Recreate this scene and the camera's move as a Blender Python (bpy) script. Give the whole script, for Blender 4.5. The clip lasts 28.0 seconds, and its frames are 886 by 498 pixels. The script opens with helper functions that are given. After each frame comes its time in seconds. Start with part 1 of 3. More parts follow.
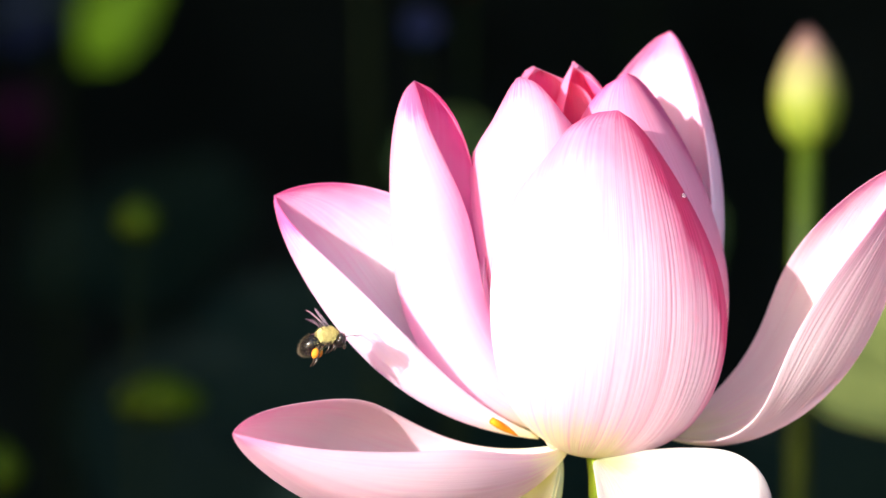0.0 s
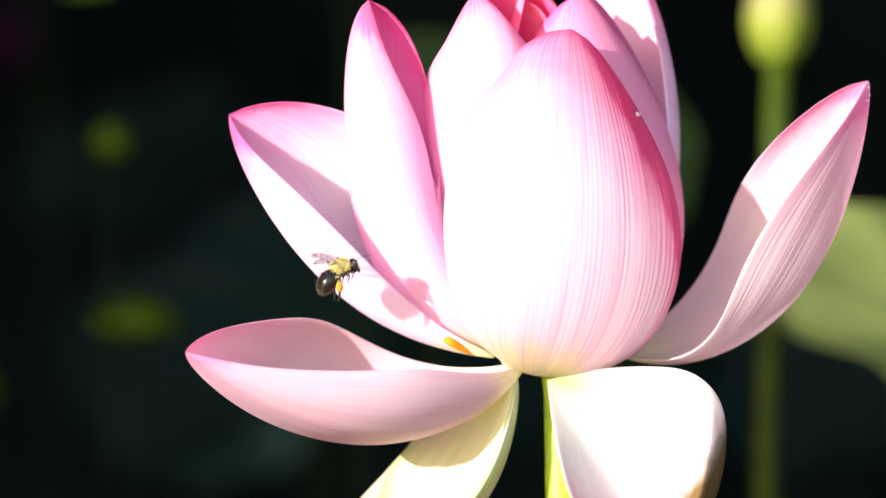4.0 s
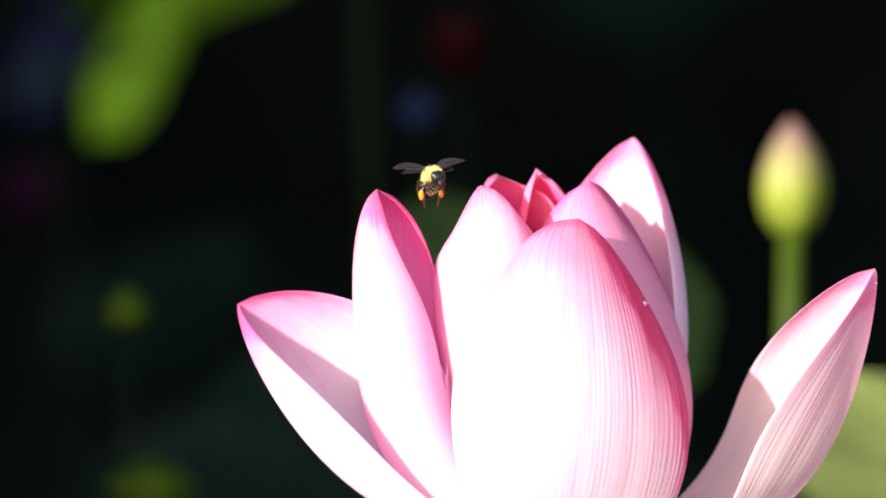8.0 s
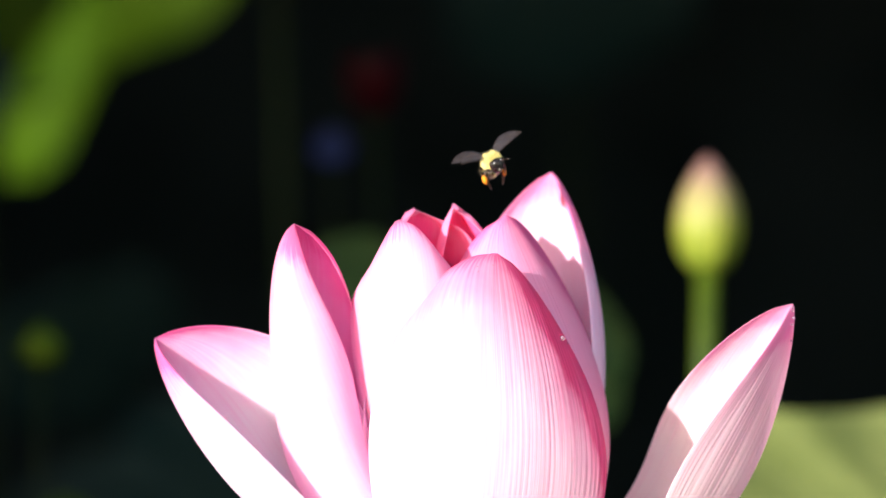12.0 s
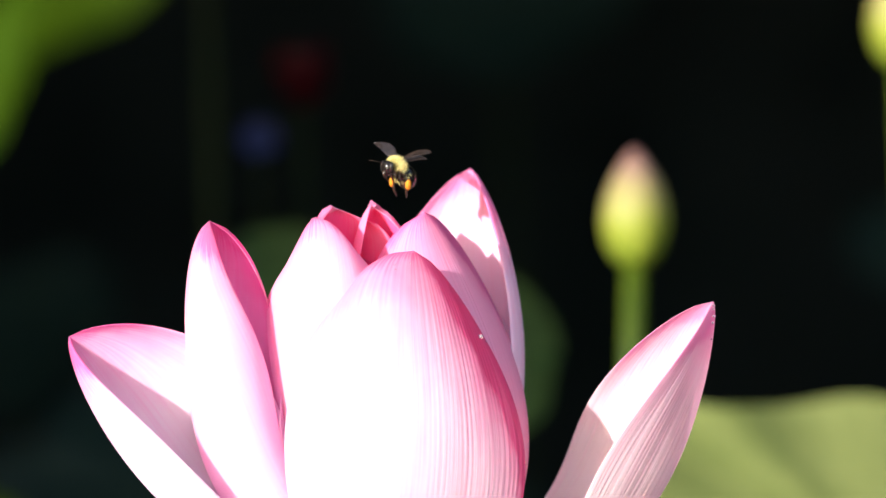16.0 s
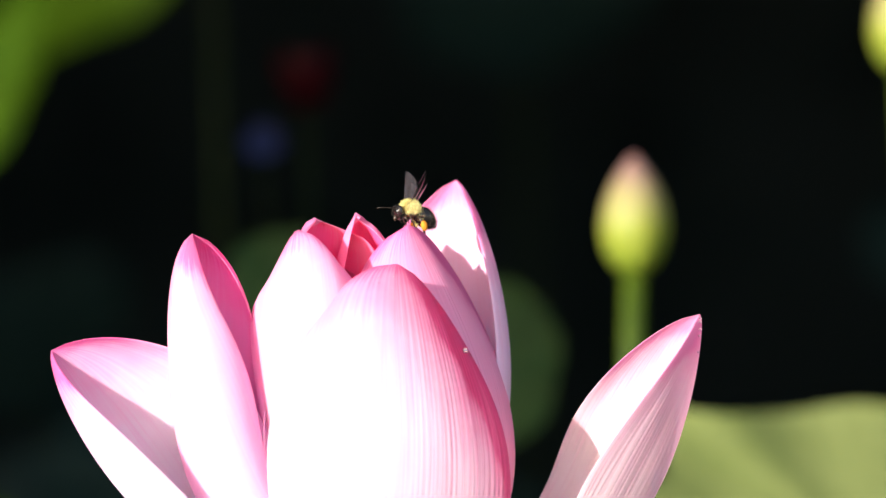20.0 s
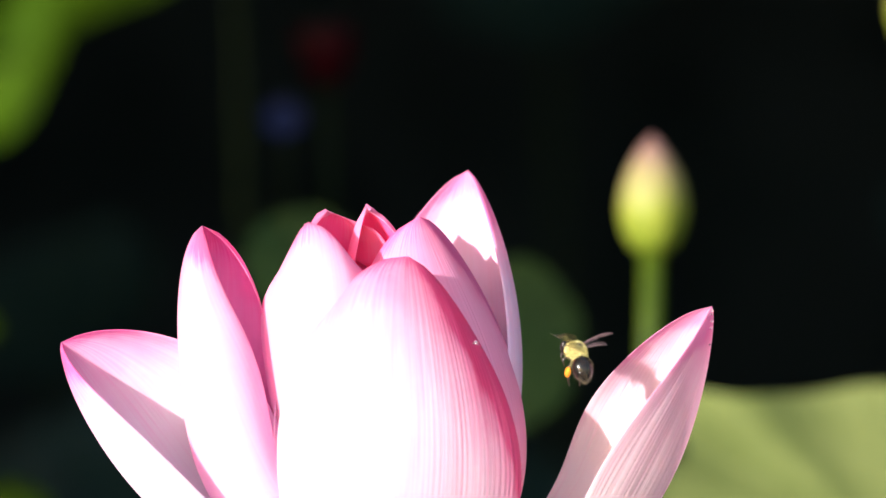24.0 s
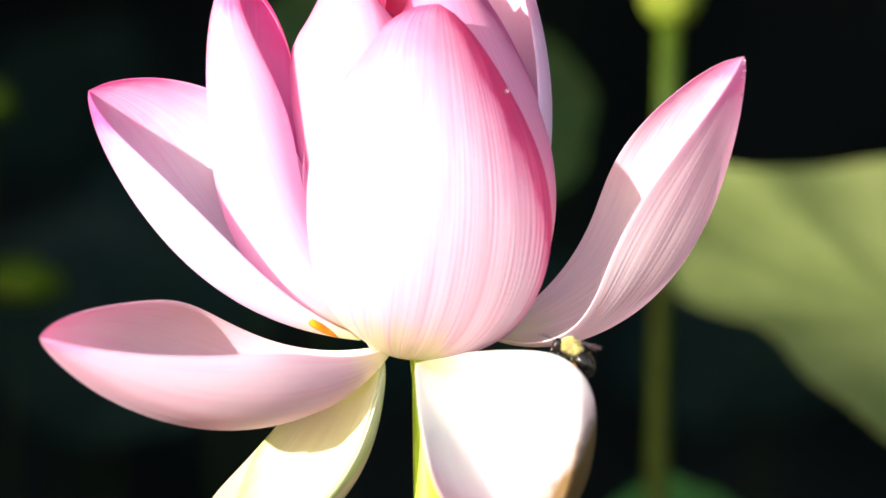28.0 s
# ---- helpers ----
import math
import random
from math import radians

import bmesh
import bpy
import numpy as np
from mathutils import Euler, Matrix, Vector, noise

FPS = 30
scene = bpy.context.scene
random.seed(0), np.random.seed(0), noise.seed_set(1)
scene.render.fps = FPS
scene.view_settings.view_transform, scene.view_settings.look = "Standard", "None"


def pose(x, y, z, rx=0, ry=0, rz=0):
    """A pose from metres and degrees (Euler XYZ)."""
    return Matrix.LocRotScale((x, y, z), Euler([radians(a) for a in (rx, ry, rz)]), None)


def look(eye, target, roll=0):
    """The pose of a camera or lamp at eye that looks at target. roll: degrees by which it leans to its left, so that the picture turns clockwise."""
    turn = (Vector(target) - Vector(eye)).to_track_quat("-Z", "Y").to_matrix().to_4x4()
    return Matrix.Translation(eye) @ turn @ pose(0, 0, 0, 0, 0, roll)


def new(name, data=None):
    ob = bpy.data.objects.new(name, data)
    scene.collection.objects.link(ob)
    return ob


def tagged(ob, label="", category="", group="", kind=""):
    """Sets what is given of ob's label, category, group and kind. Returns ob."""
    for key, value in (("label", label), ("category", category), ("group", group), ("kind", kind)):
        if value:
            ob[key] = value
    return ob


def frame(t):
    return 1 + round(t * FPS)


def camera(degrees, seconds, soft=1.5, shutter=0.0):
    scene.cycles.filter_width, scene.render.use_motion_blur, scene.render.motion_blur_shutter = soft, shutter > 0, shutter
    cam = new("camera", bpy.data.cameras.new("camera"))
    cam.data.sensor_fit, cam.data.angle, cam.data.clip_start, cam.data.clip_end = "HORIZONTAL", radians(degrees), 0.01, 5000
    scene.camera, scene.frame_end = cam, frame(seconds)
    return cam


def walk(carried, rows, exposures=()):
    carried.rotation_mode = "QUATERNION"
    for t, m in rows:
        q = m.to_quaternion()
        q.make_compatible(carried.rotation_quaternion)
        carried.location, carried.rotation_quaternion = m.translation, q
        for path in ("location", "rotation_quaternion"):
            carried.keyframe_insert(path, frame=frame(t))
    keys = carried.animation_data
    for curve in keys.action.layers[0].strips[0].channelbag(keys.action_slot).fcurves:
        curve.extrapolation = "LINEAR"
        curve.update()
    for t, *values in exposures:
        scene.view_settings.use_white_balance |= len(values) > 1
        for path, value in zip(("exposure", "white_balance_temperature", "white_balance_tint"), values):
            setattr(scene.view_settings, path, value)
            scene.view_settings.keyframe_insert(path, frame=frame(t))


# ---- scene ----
cam = camera(9.0, 28.0, soft=1.5)
cam.data.dof.use_dof = True
cam.data.dof.focus_distance = 1.848
cam.data.dof.aperture_fstop = 7.2
# time, place, tilt, lean, turn
PATH = [
    (0, 0.0002, -1.8873, 1.2001, 89.058, -0.167, 1.415),
    (0.5, 0.0027, -1.8872, 1.1993, 88.945, -0.143, 1.526),
    (1, 0.0051, -1.8866, 1.1992, 88.868, -0.133, 1.592),
    (1.5, 0.0075, -1.8858, 1.1991, 88.785, -0.139, 1.615),
    (2, 0.0106, -1.8873, 1.1989, 88.680, -0.145, 1.527),
    (2.5, 0.0130, -1.8886, 1.1992, 88.576, -0.174, 1.417),
    (4.5, 0.0231, -1.8871, 1.1981, 88.263, -0.061, 1.757),
    (5, 0.0246, -1.8832, 1.1982, 88.374, -0.058, 2.035),
    (5.5, 0.0234, -1.8870, 1.1994, 88.642, -0.051, 2.175),
    (6, 0.0237, -1.8868, 1.2030, 88.998, -0.054, 2.236),
    (6.5, 0.0253, -1.8900, 1.2077, 89.397, -0.049, 2.082),
    (7, 0.0260, -1.8895, 1.2117, 89.546, -0.005, 1.982),
    (7.5, 0.0281, -1.8919, 1.2168, 89.519, 0.012, 1.978),
    (8, 0.0292, -1.8914, 1.2217, 89.500, 0.046, 1.914),
    (8.5, 0.0288, -1.8951, 1.2183, 89.683, 0.082, 1.831),
    (9, 0.0282, -1.8926, 1.2155, 89.810, 0.097, 1.767),
    (9.5, 0.0268, -1.8986, 1.2141, 89.905, 0.109, 1.700),
    (10, 0.0255, -1.8991, 1.2146, 89.949, 0.085, 1.546),
    (10.5, 0.0253, -1.8974, 1.2163, 89.912, 0.040, 1.355),
    (11, 0.0251, -1.8922, 1.2181, 89.861, -0.018, 1.210),
    (11.5, 0.0268, -1.8900, 1.2179, 89.896, -0.055, 1.144),
    (12, 0.0269, -1.8881, 1.2184, 89.952, -0.028, 1.006),
    (12.5, 0.0277, -1.8830, 1.2188, 90.002, -0.041, 0.927),
    (14.5, 0.0314, -1.8758, 1.2198, 89.779, 0.017, 0.493),
    (15, 0.0331, -1.8709, 1.2202, 89.776, -0.026, 0.456),
    (15.5, 0.0342, -1.8705, 1.2216, 89.780, -0.038, 0.426),
    (16, 0.0362, -1.8688, 1.2233, 89.775, -0.013, 0.460),
    (16.5, 0.0373, -1.8651, 1.2248, 89.754, 0.003, 0.525),
    (17, 0.0393, -1.8668, 1.2270, 89.720, 0.032, 0.611),
    (17.5, 0.0428, -1.8634, 1.2267, 89.749, 0.022, 0.724),
    (18, 0.0462, -1.8625, 1.2264, 89.771, 0.053, 0.792),
    (18.5, 0.0470, -1.8635, 1.2266, 89.784, 0.081, 0.763),
    (19, 0.0484, -1.8620, 1.2273, 89.782, 0.094, 0.750),
    (19.5, 0.0501, -1.8586, 1.2287, 89.742, 0.088, 0.768),
    (20, 0.0530, -1.8547, 1.2306, 89.676, 0.076, 0.827),
    (20.5, 0.0541, -1.8534, 1.2326, 89.612, 0.054, 0.847),
    (21, 0.0553, -1.8519, 1.2341, 89.541, 0.049, 0.887),
    (21.5, 0.0569, -1.8512, 1.2359, 89.453, 0.035, 0.969),
    (23.5, 0.0611, -1.8470, 1.2426, 89.297, 0.072, 1.210),
    (24, 0.0614, -1.8476, 1.2434, 89.193, 0.096, 1.202),
    (24.5, 0.0617, -1.8499, 1.2428, 88.941, 0.119, 1.182),
    (25, 0.0619, -1.8477, 1.2387, 88.790, 0.103, 1.155),
    (25.5, 0.0580, -1.8468, 1.2364, 88.555, 0.095, 0.966),
    (26, 0.0551, -1.8480, 1.2325, 88.083, 0.087, 0.927),
    (26.5, 0.0504, -1.8444, 1.2262, 87.853, 0.060, 0.938),
    (27, 0.0486, -1.8397, 1.2203, 87.706, -0.054, 1.023),
    (27.5, 0.0467, -1.8371, 1.2185, 87.597, -0.104, 1.024),
    (28, 0.0444, -1.8375, 1.2161, 87.486, -0.147, 0.989),
]
walk(cam, [(t, pose(x, y, z, rx, ry, rz)) for t, x, y, z, rx, ry, rz in PATH], exposures=[(0.0, 1.66), (28.0, 1.66)])

# ---- light ----
SUN_WAY = Vector((1.0, 1.22, -0.36)).normalized()
sun = new("sun", bpy.data.lights.new("sun", "SUN"))
sun.data.energy, sun.data.angle, sun.data.color = 3.7, radians(0.55), (1.0, 0.975, 0.94)
sun.matrix_basis = look((0, 0, 0), SUN_WAY)
world = bpy.data.worlds.new("sky")
scene.world = world
world.use_nodes = True
sky = world.node_tree.nodes.new("ShaderNodeTexSky")
sky.sky_type, sky.sun_disc = "NISHITA", False
sky.sun_elevation = math.asin(-SUN_WAY.z)
sky.sun_rotation = math.atan2(-SUN_WAY.x, -SUN_WAY.y)
backing = world.node_tree.nodes["Background"]
backing.inputs["Strength"].default_value = 0.16
world.node_tree.links.new(sky.outputs[0], backing.inputs[0])


# ---- materials ----
class Tree:
    """Short hand for a material's nodes."""

    def __init__(self, name):
        self.m = bpy.data.materials.new(name)
        self.m.use_nodes = True
        self.n, self.l = self.m.node_tree.nodes, self.m.node_tree.links
        self.bsdf = self.n["Principled BSDF"]
        self.out = self.n["Material Output"]

    def add(self, kind, **sets):
        node = self.n.new("ShaderNode" + kind)
        for key, value in sets.items():
            key = key.replace("_", " ")
            if isinstance(value, bpy.types.NodeSocket):
                self.l.new(value, node.inputs[key])
            else:
                node.inputs[key].default_value = value
        return node

    def math(self, op, a, b=0.0, c=None):
        node = self.n.new("ShaderNodeMath")
        node.operation = op
        for i, v in enumerate((a, b) if c is None else (a, b, c)):
            if isinstance(v, bpy.types.NodeSocket):
                self.l.new(v, node.inputs[i])
            else:
                node.inputs[i].default_value = v
        return node.outputs[0]

    def ramp(self, value, *stops):
        node = self.n.new("ShaderNodeValToRGB")
        e = node.color_ramp.elements
        while len(e) < len(stops):
            e.new(0.5)
        for el, (at, colour) in zip(e, stops):
            el.position, el.color = at, (*colour, 1) if len(colour) == 3 else colour
        self.l.new(value, node.inputs[0])
        return node.outputs[0]

    def mix(self, factor, a, b, blend="MIX"):
        node = self.n.new("ShaderNodeMix")
        node.data_type, node.blend_type = "RGBA", blend
        for sock, v in ((node.inputs[0], factor), (node.inputs[6], a), (node.inputs[7], b)):
            if isinstance(v, bpy.types.NodeSocket):
                self.l.new(v, sock)
            else:
                sock.default_value = v if isinstance(v, float) else (*v, 1)
        return node.outputs[2]

    def noise(self, scale, detail=3.0, vector=None, stretch=None):
        if vector is None:
            vector = self.n.new("ShaderNodeTexCoord").outputs["Object"]
        if stretch:
            mapping = self.n.new("ShaderNodeMapping")
            mapping.inputs["Scale"].default_value = stretch
            self.l.new(vector, mapping.inputs[0])
            vector = mapping.outputs[0]
        return self.add("TexNoise", Scale=scale, Detail=detail, Vector=vector).outputs[0]

    def bump(self, height, strength, distance):
        node = self.add("Bump", Height=height, Strength=strength, Distance=distance)
        self.l.new(node.outputs[0], self.bsdf.inputs["Normal"])
        return node.outputs[0]

    def set(self, **sets):
        for key, value in sets.items():
            key = key.replace("_", " ")
            if isinstance(value, bpy.types.NodeSocket):
                self.l.new(value, self.bsdf.inputs[key])
            else:
                self.bsdf.inputs[key].default_value = value
        return self


def petal_material(name, body, blush, tip, base, translucent=0.55, blush_from=0.52, edge=0.14, side=0.0, spot=None, vein=0.14):
    """Petal skin: cream base, pale body, pink towards tip and edges, fine lengthwise veins. UV: x across, y along."""
    t = Tree(name)
    uv = t.n.new("ShaderNodeUVMap").outputs[0]
    parts = t.add("SeparateXYZ", Vector=uv)
    across = t.math("ABSOLUTE", t.math("MULTIPLY_ADD", parts.outputs[0], 2.0, -1.0))
    along = parts.outputs[1]
    veins = t.noise(1.0, 2.0, uv, (58, 2.2, 1))
    fine = t.noise(1.0, 3.0, uv, (170, 5, 1))
    blotch = t.noise(70.0, 3.0)
    amount = t.math("ADD", along, t.math("MULTIPLY", t.math("POWER", across, 2.6), edge))
    # Stronger margin colour on one half; for the pink petals partly painted shade.
    one_side = t.math("MAXIMUM", t.math("MULTIPLY_ADD", parts.outputs[0], 2.0, -1.0), 0.0)
    amount = t.math("ADD", amount, t.math("MULTIPLY", t.math("POWER", one_side, 2.0), side))
    amount = t.math("ADD", amount, t.math("MULTIPLY_ADD", veins, 0.16, -0.08))
    amount = t.math("ADD", amount, t.math("MULTIPLY_ADD", blotch, 0.14, -0.07))
    soft = tuple(0.58 * a + 0.42 * b for a, b in zip(body, blush))
    colour = t.ramp(amount, (0.0, base), (0.07, base), (0.22, body), (blush_from, body), (0.84, soft), (0.95, blush), (1.0, tip))
    if spot:
        lean = t.math("MULTIPLY_ADD", parts.outputs[0], 0.34, -0.24)
        worn = t.math("ADD", t.math("ADD", along, lean), t.math("MULTIPLY_ADD", t.noise(160.0, 3.0), 0.10, -0.05))
        colour = t.mix(t.ramp(worn, (0.82, (0, 0, 0)), (0.90, (1, 1, 1))), colour, spot)
    colour = t.mix(t.math("MULTIPLY", t.ramp(veins, (0.52, (0, 0, 0)), (0.70, (1, 1, 1))), vein), colour, blush)
    t.set(Base_Color=colour, Roughness=0.46, Sheen_Weight=0.06)
    t.bsdf.inputs["Specular IOR Level"].default_value = 0.35
    height = t.math("ADD", t.math("MULTIPLY", veins, 0.7), t.math("MULTIPLY", fine, 0.3))
    normal = t.bump(height, 0.35, 0.0006)
    glow = t.add("BsdfTranslucent", Color=t.mix(0.5, colour, t.mix(1.0, colour, colour, "MULTIPLY")), Normal=normal)
    both = t.add("MixShader", Fac=translucent)
    t.l.new(t.bsdf.outputs[0], both.inputs[1])
    t.l.new(glow.outputs[0], both.inputs[2])
    t.l.new(both.outputs[0], t.out.inputs[0])
    return t.m


def leaf_material(name, dark, light, translucent=0.25, gloss=0.12):
    """Waxy lotus leaf: pale radial veins, mottled green. UV: x round, y outwards."""
    t = Tree(name)
    uv = t.n.new("ShaderNodeUVMap").outputs[0]
    parts = t.add("SeparateXYZ", Vector=uv)
    wave = t.math("ABSOLUTE", t.math("SINE", t.math("MULTIPLY", parts.outputs[0], math.pi * 21)))
    veins = t.ramp(wave, (0.0, (1, 1, 1)), (0.10, (0, 0, 0)))
    colour = t.ramp(t.math("ADD", t.math("MULTIPLY", t.noise(14.0, 4.0), 0.7), t.math("MULTIPLY", t.noise(90.0, 3.0), 0.3)), (0.35, dark), (0.65, light))
    colour = t.mix(t.math("MULTIPLY", veins, 0.45), colour, tuple(min(1, c * 1.7) for c in light))
    t.set(Base_Color=colour, Roughness=0.6)
    t.bsdf.inputs["Specular IOR Level"].default_value = gloss
    t.bump(t.math("ADD", veins, t.noise(60.0, 4.0)), 0.4, 0.002)
    glow = t.add("BsdfTranslucent", Color=colour)
    both = t.add("MixShader", Fac=translucent)
    t.l.new(t.bsdf.outputs[0], both.inputs[1])
    t.l.new(glow.outputs[0], both.inputs[2])
    t.l.new(both.outputs[0], t.out.inputs[0])
    return t.m


def plain(name, dark, light, scale, rough=0.5, bump=0.0, distance=0.001, stretch=None, gloss=0.5, **sets):
    t = Tree(name)
    n = t.noise(scale, 4.0, None, stretch)
    t.set(Base_Color=t.ramp(n, (0.3, dark), (0.7, light)), Roughness=rough, Specular_IOR_Level=gloss, **sets)
    if bump:
        t.bump(n, bump, distance)
    return t.m


PETAL = petal_material("petal_skin", (0.93, 0.85, 0.91), (0.91, 0.48, 0.72), (0.87, 0.23, 0.54), (0.90, 0.88, 0.66), translucent=0.66, blush_from=0.66, edge=0.09)
PETAL_FRONT = petal_material("front_petal_skin", (0.95, 0.83, 0.895), (0.92, 0.44, 0.645), (0.83, 0.16, 0.405), (0.90, 0.88, 0.66), translucent=0.68, blush_from=0.64, edge=0.04, side=0.60, vein=0.30)
PETAL_PALE = petal_material("pale_petal_skin", (0.94, 0.77, 0.875), (0.93, 0.56, 0.745), (0.88, 0.25, 0.52), (0.90, 0.86, 0.68), translucent=0.66, blush_from=0.58, edge=0.03)
PETAL_ROSE = petal_material("rose_petal_skin", (0.98, 0.52, 0.71), (0.94, 0.33, 0.54), (0.80, 0.14, 0.37), (0.92, 0.80, 0.72), translucent=0.45, blush_from=0.38, edge=0.05, side=0.45)
# Shaded inside of one petal: light glowing through it is painted pinker.
PETAL_INSIDE = petal_material("petal_inside_skin", (0.94, 0.66, 0.84), (0.92, 0.36, 0.67), (0.87, 0.18, 0.52), (0.90, 0.84, 0.72), translucent=0.7, blush_from=0.3)
PETAL_BACK = petal_material("back_petal_skin", (0.94, 0.70, 0.84), (0.93, 0.44, 0.62), (0.87, 0.24, 0.48), (0.90, 0.84, 0.70), translucent=0.36, blush_from=0.55, edge=0.12)
PETAL_OLD = petal_material("old_petal_skin", (0.92, 0.79, 0.82), (0.88, 0.56, 0.69), (0.84, 0.36, 0.58), (0.88, 0.86, 0.66), blush_from=0.60, vein=0.30)
PETAL_LOW = petal_material("low_petal_skin", (0.87, 0.66, 0.72), (0.86, 0.50, 0.64), (0.84, 0.34, 0.54), (0.90, 0.87, 0.66), translucent=0.48, blush_from=0.60, edge=0.06, vein=0.40)
PETAL_CREAM = petal_material("cream_petal_skin", (0.92, 0.88, 0.82), (0.90, 0.72, 0.74), (0.86, 0.60, 0.62), (0.86, 0.87, 0.58), translucent=0.60, blush_from=0.62, edge=0.22, spot=(0.30, 0.17, 0.05))
PETAL_GREENISH = petal_material("greenish_petal_skin", (0.89, 0.89, 0.66), (0.66, 0.72, 0.26), (0.80, 0.66, 0.50), (0.78, 0.80, 0.40), translucent=0.45, blush_from=0.62, edge=0.45, side=0.30)
# Own pink, deepened for light glowing through the petals; tips paler as lit.
PETAL_DEEP = petal_material("deep_petal_skin", (0.99, 0.12, 0.40), (0.99, 0.16, 0.45), (0.97, 0.32, 0.56), (0.92, 0.20, 0.32), translucent=0.5, blush_from=0.55)
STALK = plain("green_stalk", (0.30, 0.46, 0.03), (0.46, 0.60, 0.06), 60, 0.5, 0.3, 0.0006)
# Two darker copies of the stalk green, with the dimmer light put in.
STALK_DARKENED = plain("darkened_stalk", (0.02196, 0.03904, 0.00122), (0.03904, 0.05978, 0.00244), 60, 0.5, 0.3, 0.0006, gloss=0.2)
STALK_SHADED = plain("shaded_stalk", (0.0045, 0.011, 0.0018), (0.011, 0.019, 0.0033), 40, 0.55, 0.3, gloss=0.1)
STAMEN = plain("stamen", (0.75, 0.36, 0.02), (0.9, 0.55, 0.05), 300, 0.6, 0.3, 0.0003)
POD = plain("seed_pod", (0.55, 0.50, 0.08), (0.75, 0.68, 0.16), 120, 0.5, 0.3, 0.0005)
# Leaf green darkened, so that the shade lies in the colour.
LEAF_DARKENED = leaf_material("darkened_leaf_skin", (0.01366, 0.03477, 0.007808), (0.03514, 0.06954, 0.01757))
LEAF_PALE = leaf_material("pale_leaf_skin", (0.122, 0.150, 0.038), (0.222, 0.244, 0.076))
# Duller green with half shade put into it.
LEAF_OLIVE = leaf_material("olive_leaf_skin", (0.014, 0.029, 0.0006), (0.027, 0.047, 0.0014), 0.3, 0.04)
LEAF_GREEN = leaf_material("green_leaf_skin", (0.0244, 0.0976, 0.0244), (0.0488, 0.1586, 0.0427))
# Deep shade painted in as a near-black teal.
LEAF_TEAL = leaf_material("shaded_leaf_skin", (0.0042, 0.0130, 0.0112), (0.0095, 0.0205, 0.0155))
# Blue of a reflected sky, painted into the leaf colour.
LEAF_BLUE = leaf_material("sky_blue_leaf_skin", (0.007, 0.011, 0.045), (0.012, 0.018, 0.064))
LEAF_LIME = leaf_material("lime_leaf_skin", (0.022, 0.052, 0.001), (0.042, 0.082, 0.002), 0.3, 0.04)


def bud_material():
    t = Tree("bud_skin")
    parts = t.add("SeparateXYZ", Vector=t.n.new("ShaderNodeUVMap").outputs[0])
    n = t.noise(120.0, 3.0)
    amount = t.math("ADD", parts.outputs[1], t.math("MULTIPLY_ADD", n, 0.2, -0.1))
    t.set(Base_Color=t.ramp(amount, (0.0, (0.0732, 0.1159, 0.00732)), (0.35, (0.1769, 0.1952, 0.02196)), (0.55, (0.2074, 0.1769, 0.061)), (0.72, (0.1952, 0.1159, 0.0854)), (1.0, (0.1342, 0.05124, 0.061))), Roughness=0.5, Specular_IOR_Level=0.2)
    t.bump(t.noise(1.0, 2.0, parts.inputs[0].links[0].from_socket, (60, 3, 1)), 0.4, 0.001)
    return t.m


BUD = bud_material()
# Bud green darkened by colour to stand for shade.
BUD_SHADED = plain("shaded_bud_skin", (0.026, 0.048, 0.001), (0.050, 0.078, 0.002), 60, 0.5, gloss=0.1)


# ---- building ----
def mesh_of(name, verts, faces, uvs=None, smooth=True):
    me = bpy.data.meshes.new(name)
    me.from_pydata([tuple(v) for v in verts], [], faces)
    if uvs is not None:
        layer = me.uv_layers.new(name="UVMap")
        index = np.empty(len(me.loops), dtype=np.int32)
        me.loops.foreach_get("vertex_index", index)
        layer.data.foreach_set("uv", np.asarray(uvs, dtype=np.float32)[index].ravel())
    if smooth:
        me.polygons.foreach_set("use_smooth", [True] * len(me.polygons))
    me.update()
    return me


def part(name, me, material, parent=None, label=""):
    ob = new(name, me)
    if material:
        me.materials.append(material)
    ob.parent = parent
    return tagged(ob, label)


def grid_faces(rows, cols, start=0, flip=False, closed=False):
    out = []
    for i in range(rows - 1):
        for j in range(cols if closed else cols - 1):
            k = (j + 1) % cols
            q = (start + i * cols + j, start + i * cols + k, start + (i + 1) * cols + k, start + (i + 1) * cols + j)
            out.append(q[::-1] if flip else q)
    return out


def tube(points, radii, sides=12, cap=True):
    """A tube along points, as verts, faces, uvs."""
    verts, uvs = [], []
    pts = [Vector(p) for p in points]
    up = Vector((0.31, 0.9, 0.2))
    for i, p in enumerate(pts):
        d = (pts[min(i + 1, len(pts) - 1)] - pts[max(i - 1, 0)]).normalized()
        a = d.cross(up).normalized()
        b = a.cross(d).normalized()
        for k in range(sides):
            w = 2 * math.pi * k / sides
            verts.append(p + (a * math.cos(w) + b * math.sin(w)) * radii[i])
            uvs.append((k / sides, i / (len(pts) - 1)))
    faces = grid_faces(len(pts), sides, closed=True)
    if cap:
        faces += [tuple(range(sides))[::-1], tuple(range((len(pts) - 1) * sides, len(pts) * sides))]
    return verts, faces, uvs


